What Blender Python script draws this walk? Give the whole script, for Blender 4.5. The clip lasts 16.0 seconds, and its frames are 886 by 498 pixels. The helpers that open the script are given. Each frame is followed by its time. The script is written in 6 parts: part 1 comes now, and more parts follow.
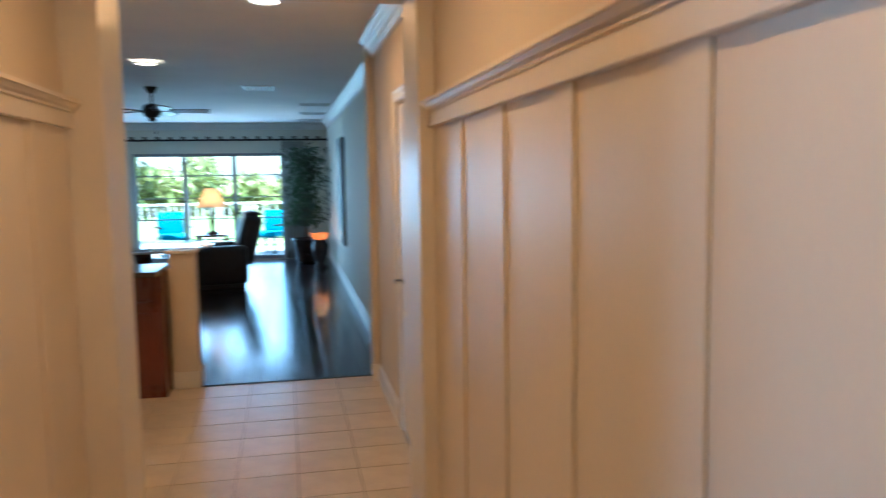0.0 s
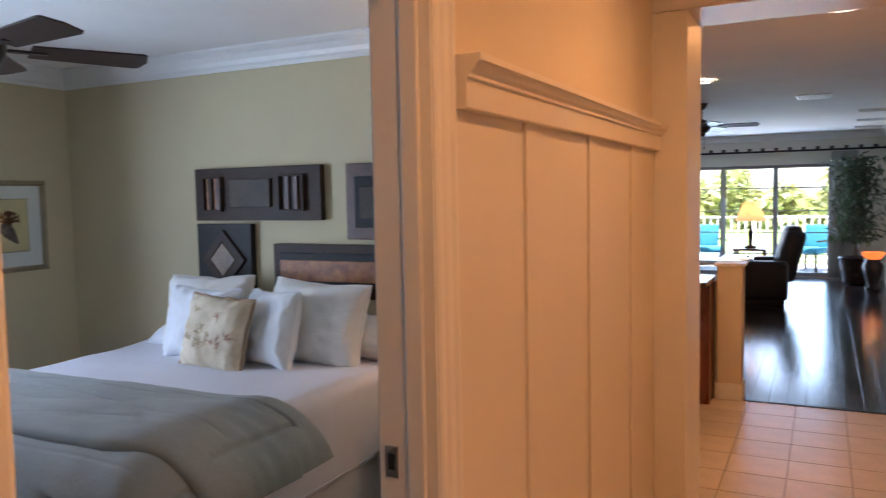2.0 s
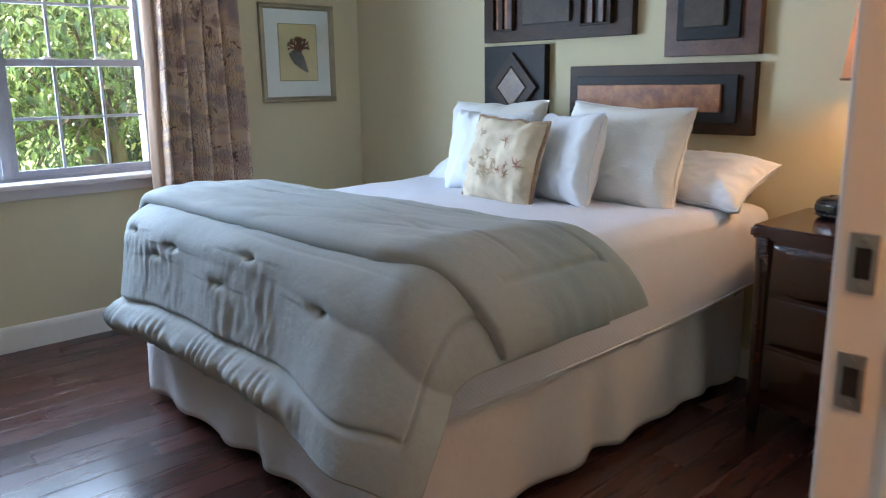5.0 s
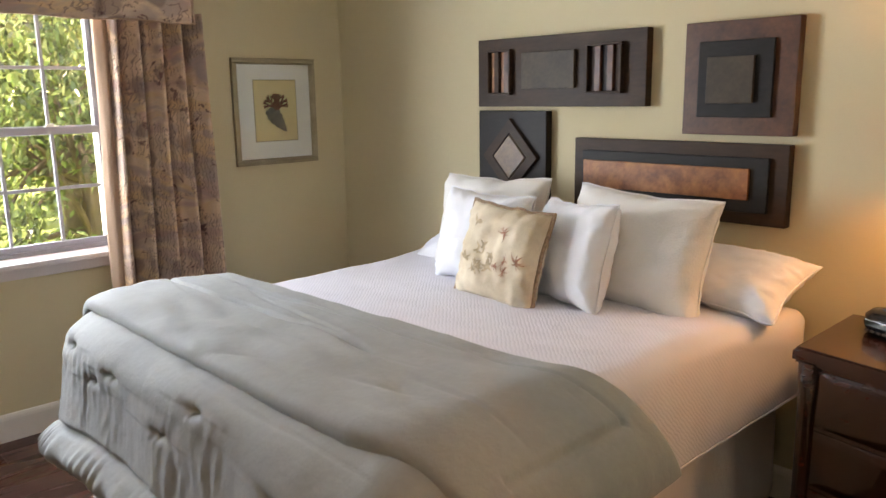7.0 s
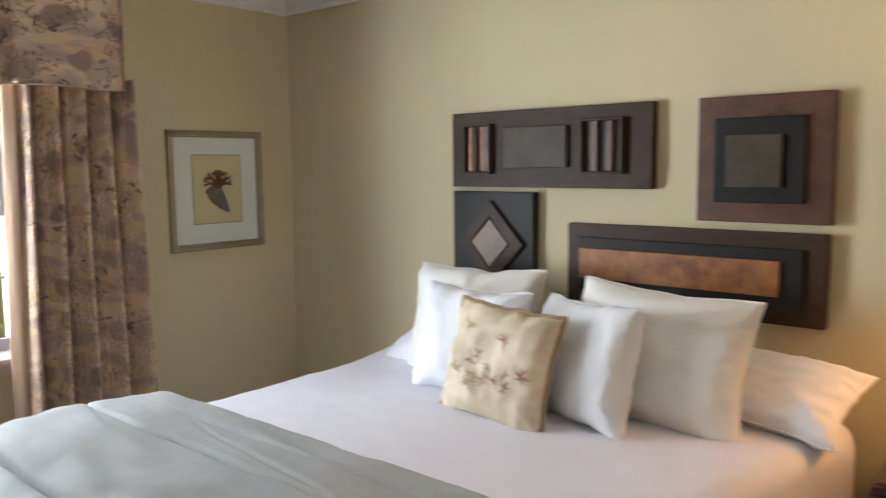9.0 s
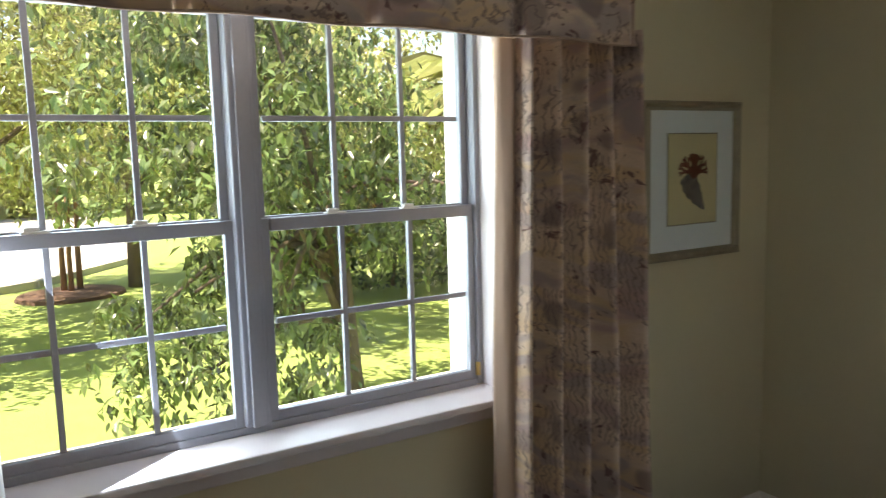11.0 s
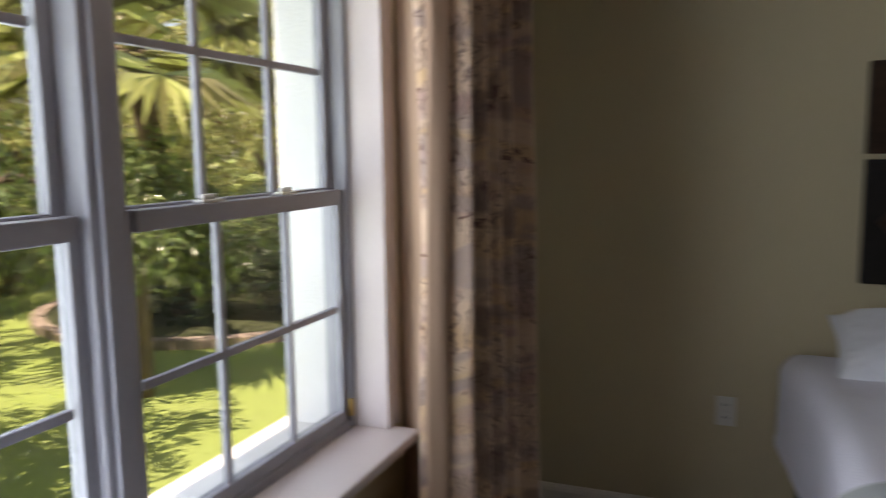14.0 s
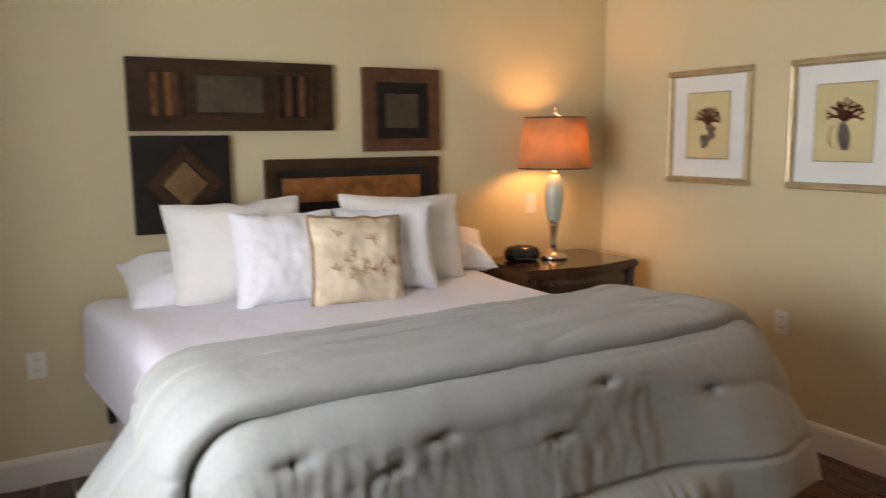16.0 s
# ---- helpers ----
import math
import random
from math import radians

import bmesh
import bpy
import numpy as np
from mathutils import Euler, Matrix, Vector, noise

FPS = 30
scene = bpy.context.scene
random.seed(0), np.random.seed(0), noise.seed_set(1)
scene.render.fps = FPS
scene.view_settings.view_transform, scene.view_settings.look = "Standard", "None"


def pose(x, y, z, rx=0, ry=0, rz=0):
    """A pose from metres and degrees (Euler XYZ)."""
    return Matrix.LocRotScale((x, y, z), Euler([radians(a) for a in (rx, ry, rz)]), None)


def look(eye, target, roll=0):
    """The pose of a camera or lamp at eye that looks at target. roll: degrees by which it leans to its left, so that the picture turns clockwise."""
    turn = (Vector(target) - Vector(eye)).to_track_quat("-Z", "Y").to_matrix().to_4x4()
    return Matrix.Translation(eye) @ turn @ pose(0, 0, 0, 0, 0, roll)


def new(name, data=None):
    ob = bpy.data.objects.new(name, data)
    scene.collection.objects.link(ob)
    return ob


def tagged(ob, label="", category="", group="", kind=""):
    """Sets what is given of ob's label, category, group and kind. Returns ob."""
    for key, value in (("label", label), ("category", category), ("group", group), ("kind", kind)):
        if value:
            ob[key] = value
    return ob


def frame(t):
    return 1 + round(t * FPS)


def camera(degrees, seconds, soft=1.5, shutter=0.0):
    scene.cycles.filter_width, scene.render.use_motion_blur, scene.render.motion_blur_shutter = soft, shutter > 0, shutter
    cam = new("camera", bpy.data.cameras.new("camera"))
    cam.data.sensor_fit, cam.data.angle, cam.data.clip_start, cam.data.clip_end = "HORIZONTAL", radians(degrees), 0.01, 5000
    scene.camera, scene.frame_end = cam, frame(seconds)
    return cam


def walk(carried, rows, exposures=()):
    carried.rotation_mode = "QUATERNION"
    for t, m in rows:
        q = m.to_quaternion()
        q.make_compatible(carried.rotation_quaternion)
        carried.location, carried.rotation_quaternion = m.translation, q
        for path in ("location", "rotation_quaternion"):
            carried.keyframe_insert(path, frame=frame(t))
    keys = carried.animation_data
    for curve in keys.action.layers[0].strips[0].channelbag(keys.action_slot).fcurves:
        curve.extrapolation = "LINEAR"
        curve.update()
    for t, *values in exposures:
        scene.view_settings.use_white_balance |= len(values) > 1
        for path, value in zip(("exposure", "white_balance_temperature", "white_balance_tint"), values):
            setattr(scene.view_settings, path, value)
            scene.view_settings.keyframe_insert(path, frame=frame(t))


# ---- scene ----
cam = camera(60.3, 16.0, soft=1.1, shutter=0.5)
PATH = [
    (0, (0.03, -0.16, 1.62), (0.427, 1.79, 1.422), -0.9),
    (0.5, (-0.075, -0.262, 1.637), (-0.033, 1.731, 1.472), -0.8),
    (1, (-0.126, -0.249, 1.652), (-0.448, 1.719, 1.499), -1.3),
    (1.5, (-0.14, -0.316, 1.658), (-0.805, 1.565, 1.509), -1.0),
    (2, (-0.121, -0.351, 1.641), (-1.014, 1.433, 1.498), -1.1),
    (2.5, (-0.114, -0.374, 1.604), (-1.148, 1.332, 1.459), -1.1),
    (3, (-0.125, -0.342, 1.522), (-1.285, 1.279, 1.363), -1.3),
    (3.5, (-0.219, -0.248, 1.405), (-1.506, 1.27, 1.199), -1.4),
    (4, (-0.345, -0.15, 1.299), (-1.702, 1.288, 0.997), -0.9),
    (4.2, (-0.397, -0.096, 1.269), (-1.771, 1.315, 0.922), -0.9),
    (6.3, (-0.871, 0.319, 1.494), (-2.327, 1.611, 1.038), -1.0),
    (6.5, (-0.897, 0.373, 1.52), (-2.353, 1.672, 1.081), -0.9),
    (7, (-0.932, 0.405, 1.567), (-2.354, 1.754, 1.171), -0.9),
    (7.5, (-0.957, 0.446, 1.62), (-2.31, 1.878, 1.277), -1.0),
    (8, (-0.992, 0.534, 1.642), (-2.284, 2.037, 1.373), -0.7),
    (8.5, (-1.125, 0.604, 1.613), (-2.393, 2.135, 1.39), -0.7),
    (9, (-1.405, 0.614, 1.604), (-2.713, 2.111, 1.384), -0.6),
    (9.5, (-1.719, 0.585, 1.593), (-3.178, 1.935, 1.375), -0.7),
    (10, (-2.119, 0.448, 1.589), (-3.688, 1.67, 1.378), -0.7),
    (10.2, (-2.286, 0.423, 1.608), (-3.894, 1.59, 1.382), -1.3),
    (12.3, (-3.554, 0.466, 1.545), (-5.269, 1.468, 1.312), -1.2),
    (12.5, (-3.676, 0.492, 1.527), (-5.355, 1.551, 1.289), -1.3),
    (13, (-3.858, 0.483, 1.513), (-5.417, 1.71, 1.263), -1.1),
    (13.5, (-3.942, 0.34, 1.515), (-5.199, 1.875, 1.261), -1.0),
    (14, (-3.971, 0.19, 1.534), (-4.703, 2.034, 1.28), -0.7),
    (14.5, (-4.007, 0.011, 1.557), (-4.219, 1.982, 1.291), -0.3),
    (15, (-4.069, -0.136, 1.506), (-3.725, 1.82, 1.269), -0.5),
    (15.5, (-4.124, -0.257, 1.444), (-3.371, 1.582, 1.215), -0.5),
    (16, (-4.092, -0.351, 1.467), (-3.098, 1.36, 1.179), -0.5),
]
EXPOSURES = [(0.0, 2.74, 4800, 0), (0.8, 2.6, 4620, 2), (1.5, 2.68, 5450, 16), (2.2, 2.93, 6450, 26), (3.0, 3.08, 5800, 23), (3.5, 3.25, 5150, 15), (4.2, 3.38, 5050, 13), (6.3, 3.55, 8700, 28), (9.0, 3.5, 8200, 24),
             (10.2, 3.1, 7700, 27), (11.0, 2.42, 7700, 17), (12.3, 1.5, 8300, 20), (13.5, 1.45, 8400, 22), (14.1, 1.65, 8200, 29), (14.6, 2.25, 7800, 34), (15.0, 2.75, 7700, 38), (16.0, 3.08, 9200, 30)]
walk(cam, [(t, look(eye, target, roll)) for t, eye, target, roll in PATH], EXPOSURES)

# ---- light: sky, sun, lamps ----
world = bpy.data.worlds.new("sky")
scene.world = world
world.use_nodes = True
wn = world.node_tree
sky = wn.nodes.new("ShaderNodeTexSky")
sky.sky_type, sky.sun_disc = "NISHITA", False
SUN_EL, SUN_AZ = 68.0, 182.0          # azimuth clockwise from +y
sky.sun_elevation, sky.sun_rotation = radians(SUN_EL), radians(SUN_AZ)
wn.nodes["Background"].inputs[1].default_value = 0.125
wn.links.new(sky.outputs[0], wn.nodes["Background"].inputs[0])
sd = bpy.data.lights.new("sun", "SUN")
sd.energy, sd.angle, sd.color = 5.0, radians(0.5), (1.0, 0.94, 0.84)
sun = new("sun", sd)
sv = Vector((math.sin(radians(SUN_AZ)) * math.cos(radians(SUN_EL)), math.cos(radians(SUN_AZ)) * math.cos(radians(SUN_EL)), math.sin(radians(SUN_EL))))
sun.matrix_world = look(sv * 30, (0, 0, 0))


def lamp(name, kind, place, energy, color, size=0.05, target=None):
    d = bpy.data.lights.new(name, kind)
    d.energy, d.color = energy, color
    if kind == "AREA":
        d.shape, d.size = "DISK", size
    else:
        d.shadow_soft_size = size
    o = new(name, d)
    o.matrix_world = look(place, target) if target else Matrix.Translation(place)
    return o


WARM = (1.0, 0.45, 0.125)
HALL_SPOTS = [(-0.06, 0.30, 2.50), (-0.06, 1.90, 2.50), (-0.05, 4.35, 2.60), (-1.12, 6.9, 2.60), (-1.3, 4.6, 2.60)]
for p, e in zip(HALL_SPOTS, (1.2, 1.10, 2.0, 0.7, 0.9)):
    lamp("downlight_lamp", "AREA", (p[0], p[1], p[2] - 0.03), e, WARM, 0.12, (p[0], p[1], 0))
lamp("bedside_lamp_bulb", "POINT", (-1.443, 2.982, 1.42), 1.3, (1.0, 0.60, 0.27), 0.08)
lamp("living_lamp_bulb", "POINT", (-1.16, 11.5, 1.30), 1.0, (1.0, 0.6, 0.3), 0.05)
lamp("planter_bulb", "POINT", (0.58, 13.3, 0.62), 0.5, (1.0, 0.5, 0.2), 0.05)



def opening_light(name, place, target, w, h, energy):
    """Sky light that comes in through an opening."""
    d = bpy.data.lights.new(name, "AREA")
    d.shape, d.size, d.size_y, d.energy, d.color = "RECTANGLE", w, h, energy, (0.55, 0.765, 1.0)
    new(name, d).matrix_world = look(place, target)


opening_light("window_daylight", (-5.30, 1.078, 1.40), (-1.3, 4.0, 3.3), 1.56, 1.20, 15)
opening_light("window_ground_bounce", (-4.80, 1.078, 1.44), (0, 1.078, 2.15), 1.10, 0.90, 4)
opening_light("slider_daylight", (-1.38, 15.09, 1.05), (-1.38, 6.0, -1.0), 2.6, 1.9, 17)

# ---- materials ----


def node(nt, kind, **sockets):
    n = nt.nodes.new("ShaderNode" + kind)
    for k, v in sockets.items():
        n.inputs[k.replace("_", " ")].default_value = v
    return n


def mat(name, color, rough=0.5, metal=0.0, var=0.12, scale=6.0, fine=60.0, bump=0.1, wear=None, stretch=(1, 1, 1), coat=0.0, rand=0.0, sheen=0.0, spec=0.5):
    """A paint, cloth, wood or stone: base colour broken up at two scales, with fine relief."""
    m = bpy.data.materials.new(name)
    m.use_nodes = True
    nt = m.node_tree
    b = nt.nodes["Principled BSDF"]
    co = node(nt, "TexCoord")
    mp = node(nt, "Mapping")
    mp.inputs["Scale"].default_value = stretch
    nt.links.new(co.outputs["Object"], mp.inputs[0])
    n1 = node(nt, "TexNoise", Scale=scale, Detail=5.0, Roughness=0.6)
    n2 = node(nt, "TexNoise", Scale=fine, Detail=4.0, Roughness=0.6)
    for n in (n1, n2):
        nt.links.new(mp.outputs[0], n.inputs["Vector"])
    ramp = node(nt, "ValToRGB")
    dark = [max(0, c * (1 - var)) for c in color]
    light = [min(1, c * (1 + var)) for c in color]
    ramp.color_ramp.elements[0].position, ramp.color_ramp.elements[1].position = 0.3, 0.7
    ramp.color_ramp.elements[0].color, ramp.color_ramp.elements[1].color = (*(wear or dark), 1), (*light, 1)
    nt.links.new(n1.outputs["Fac"], ramp.inputs[0])
    out = ramp.outputs[0]
    mx = node(nt, "MixRGB")
    mx.blend_type = "OVERLAY"
    mx.inputs[0].default_value = min(0.6, var * 2)
    nt.links.new(out, mx.inputs[1])
    bw = node(nt, "RGBToBW")
    nt.links.new(n2.outputs["Color"], bw.inputs[0])
    nt.links.new(bw.outputs[0], mx.inputs[2])
    out = mx.outputs[0]
    if rand:
        oi = node(nt, "ObjectInfo")
        hs = node(nt, "HueSaturation")
        mr = node(nt, "MapRange", To_Min=1 - rand, To_Max=1 + rand)
        nt.links.new(oi.outputs["Random"], mr.inputs[0])
        nt.links.new(mr.outputs[0], hs.inputs["Value"])
        nt.links.new(out, hs.inputs["Color"])
        out = hs.outputs[0]
    nt.links.new(out, b.inputs["Base Color"])
    b.inputs["Roughness"].default_value, b.inputs["Metallic"].default_value = rough, metal
    b.inputs["Coat Weight"].default_value, b.inputs["Sheen Weight"].default_value = coat, sheen
    b.inputs["Specular IOR Level"].default_value = spec
    rr = node(nt, "MapRange", To_Min=max(0.02, rough - 0.08), To_Max=min(1, rough + 0.08))
    nt.links.new(n1.outputs["Fac"], rr.inputs[0])
    nt.links.new(rr.outputs[0], b.inputs["Roughness"])
    if bump:
        bp = node(nt, "Bump", Strength=bump, Distance=0.01)
        nt.links.new(n2.outputs["Fac"], bp.inputs["Height"])
        nt.links.new(bp.outputs[0], b.inputs["Normal"])
    return m


def cloth_weave(m, cell=0.012, strength=0.35, rows=False):
    """Adds a small raised cell pattern to a cloth's relief."""
    nt = m.node_tree
    b = nt.nodes["Principled BSDF"]
    co = node(nt, "TexCoord")
    if rows:                                       # slanting zigzag rows
        vo = node(nt, "TexWave", Scale=0.628 / cell, Distortion=2.5, Detail=0.0)
        vo.bands_direction = "DIAGONAL"
    else:
        vo = node(nt, "TexVoronoi", Scale=1 / cell)
    nt.links.new(co.outputs["Object"], vo.inputs["Vector"])
    bp = node(nt, "Bump", Strength=strength, Distance=0.004)
    nt.links.new(vo.outputs["Fac" if rows else "Distance"], bp.inputs["Height"])
    nt.links.new(bp.outputs[0], b.inputs["Normal"])
    return m


def fabric_print(name):
    """Curtain cloth printed in rows of shells and sea plants: rose, sand and lilac bands, brown line drawing, dark red corals."""
    m = mat(name, (0.60, 0.42, 0.29), 0.85, var=0.15, scale=9, fine=180, bump=0.15, sheen=0.2)
    nt = m.node_tree
    b = nt.nodes["Principled BSDF"]
    base = b.inputs["Base Color"].links[0].from_socket
    co = node(nt, "TexCoord")
    warp = node(nt, "TexNoise", Scale=4.0, Detail=2.0)
    nt.links.new(co.outputs["Object"], warp.inputs["Vector"])
    add = node(nt, "MixRGB")
    add.blend_type = "ADD"
    add.inputs[0].default_value = 0.12
    nt.links.new(co.outputs["Object"], add.inputs[1])
    nt.links.new(warp.outputs["Color"], add.inputs[2])

    def place(stretch):
        mp = node(nt, "Mapping")
        mp.inputs["Scale"].default_value = stretch
        nt.links.new(add.outputs[0], mp.inputs[0])
        return mp.outputs[0]

    def lay(fac, col, amount):
        nonlocal base
        mul = node(nt, "Math")
        mul.operation = "MULTIPLY"
        mul.inputs[1].default_value = amount
        nt.links.new(fac, mul.inputs[0])
        mx = node(nt, "MixRGB")
        mx.inputs[2].default_value = (*col, 1)
        nt.links.new(mul.outputs[0], mx.inputs[0])
        nt.links.new(base, mx.inputs[1])
        base = mx.outputs[0]

    def band(value, lo, hi):
        mr = node(nt, "MapRange", From_Min=lo, From_Max=hi)
        mr.clamp = True
        nt.links.new(value, mr.inputs[0])
        return mr.outputs[0]

    rows = place((2.2, 2.2, 7.5))                  # broad patches, wider than high
    for k, (off, col) in enumerate(((0.0, (0.40, 0.245, 0.21)), (7.3, (0.60, 0.39, 0.21)), (13.1, (0.35, 0.26, 0.225)))):
        n = node(nt, "TexNoise", Scale=1.3 + 0.25 * k, Detail=2.0, Roughness=0.5, Distortion=0.6)
        sh = node(nt, "Mapping")
        sh.inputs["Location"].default_value = (off, off * 0.7, off * 1.3)
        nt.links.new(rows, sh.inputs[0])
        nt.links.new(sh.outputs[0], n.inputs["Vector"])
        lay(band(n.outputs["Fac"], 0.49, 0.60), col, 0.75)
    shape = place((7.0, 7.0, 9.5))                 # shells: dark-edged rounded cells, some of them filled
    vo = node(nt, "TexVoronoi", Scale=1.0)
    vo.feature = "F1"
    nt.links.new(shape, vo.inputs["Vector"])
    hs = node(nt, "SeparateColor")
    nt.links.new(vo.outputs["Color"], hs.inputs[0])
    both = node(nt, "Math")
    both.operation = "MULTIPLY"
    nt.links.new(band(vo.outputs["Distance"], 0.46, 0.34), both.inputs[0])
    nt.links.new(band(hs.outputs[0], 0.62, 0.66), both.inputs[1])
    lay(both.outputs[0], (0.20, 0.13, 0.11), 0.70)
    lines = node(nt, "TexWave", Scale=2.2, Distortion=9.0, Detail=2.5)
    lines.inputs["Detail Scale"].default_value = 1.6
    nt.links.new(shape, lines.inputs["Vector"])
    drawn = node(nt, "Math")
    drawn.operation = "MULTIPLY"
    nt.links.new(band(lines.outputs["Fac"], 0.80, 0.95), drawn.inputs[0])
    nt.links.new(band(hs.outputs[1], 0.35, 0.45), drawn.inputs[1])
    lay(drawn.outputs[0], (0.17, 0.105, 0.085), 0.75)
    coral = node(nt, "TexNoise", Scale=1.5, Detail=3.5, Roughness=0.65, Distortion=1.8)
    nt.links.new(place((6.0, 6.0, 6.0)), coral.inputs["Vector"])
    lay(band(coral.outputs["Fac"], 0.63, 0.66), (0.12, 0.045, 0.035), 0.85)
    nt.links.new(base, b.inputs["Base Color"])
    return m


def glass_mat(name, gloss=0.06, tint=(0.97, 0.985, 0.98)):
    """Thin pane: passes the light, dimmed by its tint, with a weak reflection."""
    m = bpy.data.materials.new(name)
    m.use_nodes = True
    nt = m.node_tree
    nt.nodes.remove(nt.nodes["Principled BSDF"])
    tr, gl, mx = node(nt, "BsdfTransparent", Color=(*tint, 1)), node(nt, "BsdfGlossy", Roughness=0.02), node(nt, "MixShader", Fac=gloss)
    nt.links.new(tr.outputs[0], mx.inputs[1])
    nt.links.new(gl.outputs[0], mx.inputs[2])
    nt.links.new(mx.outputs[0], nt.nodes["Material Output"].inputs[0])
    return m


def glow(name, color, strength):
    m = bpy.data.materials.new(name)
    m.use_nodes = True
    b = m.node_tree.nodes["Principled BSDF"]
    b.inputs["Base Color"].default_value = (*color, 1)
    b.inputs["Emission Color"].default_value, b.inputs["Emission Strength"].default_value = (*color, 1), strength
    return m


def translucent(name, color, amount=0.5):
    """Lampshade or leaf: light shines through it."""
    m = mat(name, color, 0.8, var=0.1, scale=12, fine=250, bump=0.1)
    nt = m.node_tree
    b = nt.nodes["Principled BSDF"]
    t, mx = node(nt, "BsdfTranslucent"), node(nt, "MixShader", Fac=amount)
    nt.links.new(b.inputs["Base Color"].links[0].from_socket, t.inputs[0])
    nt.links.new(b.outputs[0], mx.inputs[1])
    nt.links.new(t.outputs[0], mx.inputs[2])
    nt.links.new(mx.outputs[0], nt.nodes["Material Output"].inputs[0])
    return m


def leaf_mat(name, color, gloss=0.35):
    m = translucent(name, color, 0.40)
    nt = m.node_tree
    b = nt.nodes["Principled BSDF"]
    b.inputs["Roughness"].links and nt.links.remove(b.inputs["Roughness"].links[0])
    b.inputs["Roughness"].default_value = gloss
    b.inputs["Specular IOR Level"].default_value = 0.95
    g = node(nt, "NewGeometry")
    hs = node(nt, "HueSaturation")
    mr, mh = node(nt, "MapRange", To_Min=0.42, To_Max=1.8), node(nt, "MapRange", To_Min=0.47, To_Max=0.52)
    nt.links.new(g.outputs["Random Per Island"], mr.inputs[0])
    nt.links.new(g.outputs["Random Per Island"], mh.inputs[0])
    nt.links.new(mr.outputs[0], hs.inputs["Value"])
    nt.links.new(mh.outputs[0], hs.inputs["Hue"])
    src = b.inputs["Base Color"].links[0].from_socket
    nt.links.new(src, hs.inputs["Color"])
    for n in nt.nodes:
        if n.bl_idname == "ShaderNodeBsdfTranslucent":
            nt.links.new(hs.outputs[0], n.inputs[0])
    nt.links.new(hs.outputs[0], b.inputs["Base Color"])
    return m


M_WALL = mat("bedroom_wall_paint", (0.635, 0.545, 0.345), 0.75, var=0.03, scale=1.5, fine=220, bump=0.06)
M_HALLWALL = mat("hall_wall_paint", (0.70, 0.60, 0.46), 0.7, var=0.03, scale=1.5, fine=220, bump=0.06)
M_LIVWALL = mat("living_wall_paint", (0.72, 0.70, 0.60), 0.7, var=0.03, scale=1.5, fine=220, bump=0.06)
M_TRIM = mat("trim_paint", (0.78, 0.73, 0.65), 0.38, var=0.03, scale=3, fine=90, bump=0.03)
M_WAINS = mat("wainscot_paint", (0.74, 0.66, 0.55), 0.36, var=0.03, scale=2, fine=130, bump=0.05, stretch=(1, 1, 0.3))
M_CEIL = mat("ceiling_paint", (0.86, 0.85, 0.83), 0.85, var=0.03, scale=2, fine=160, bump=0.12)
M_CROWN = mat("crown_paint", (0.82, 0.82, 0.80), 0.4, var=0.03, scale=3, fine=90, bump=0.03)
# white vinyl; its backlit shade is put into the base colour as dark grey
M_SHADED_VINYL = mat("backlit_vinyl", (0.29, 0.29, 0.32), 0.42, var=0.05, scale=5, fine=120, bump=0.04)
M_SILL = mat("sill_paint", (0.66, 0.58, 0.56), 0.4, var=0.03, scale=4, fine=90, bump=0.03)
M_STUCCO = mat("stucco", (0.64, 0.63, 0.61), 0.9, var=0.06, scale=5, fine=140, bump=0.35)
M_PLANK = mat("dark_floor_wood", (0.072, 0.026, 0.020), 0.27, var=0.35, scale=7, fine=55, bump=0.08, stretch=(1, 0.12, 1), rand=0.3)
M_PLANKL = mat("espresso_floor_wood", (0.022, 0.016, 0.016), 0.16, var=0.35, scale=7, fine=30, bump=0.22, stretch=(1, 0.12, 1), rand=0.3)
M_TILE = mat("cream_floor_tile", (0.62, 0.52, 0.40), 0.30, var=0.10, scale=5, fine=50, bump=0.08, rand=0.06)
M_GROUT = mat("grout", (0.36, 0.29, 0.22), 0.9, var=0.15, scale=9, fine=120, bump=0.2)
M_COMF = mat("sage_comforter_cloth", (0.300, 0.316, 0.300), 0.82, var=0.05, scale=4, fine=48, bump=0.22, sheen=0.15)
M_COVER = cloth_weave(mat("white_matelasse_cloth", (0.75, 0.74, 0.80), 0.9, var=0.03, scale=4, fine=300, sheen=0.1), 0.018, 0.18, True)
M_SKIRT = mat("bed_skirt_cloth", (0.70, 0.66, 0.65), 0.9, var=0.04, scale=4, fine=40, bump=0.3)
M_PILLOW = mat("white_pillow_cloth", (0.80, 0.815, 0.84), 0.9, var=0.03, scale=5, fine=30, bump=0.30, sheen=0.1)
M_EURO = cloth_weave(mat("cream_pillow_cloth", (0.80, 0.79, 0.755), 0.9, var=0.03, scale=5, fine=320, sheen=0.1), 0.008, 0.3)
M_SHELLP = mat("shell_pillow_cloth", (0.70, 0.60, 0.45), 0.85, var=0.16, scale=9, fine=260, bump=0.1, wear=(0.56, 0.45, 0.31))
M_CORD = mat("pillow_cord", (0.34, 0.22, 0.14), 0.9, var=0.4, scale=120, fine=300, bump=0.2)
M_CURT = fabric_print("printed_curtain_cloth")
M_LINING = mat("curtain_lining_cloth", (0.36, 0.23, 0.155), 0.9, var=0.05, scale=4, fine=240, bump=0.08)
M_LININGW = mat("curtain_lining_pale", (0.68, 0.66, 0.63), 0.9, var=0.05, scale=4, fine=240, bump=0.08)
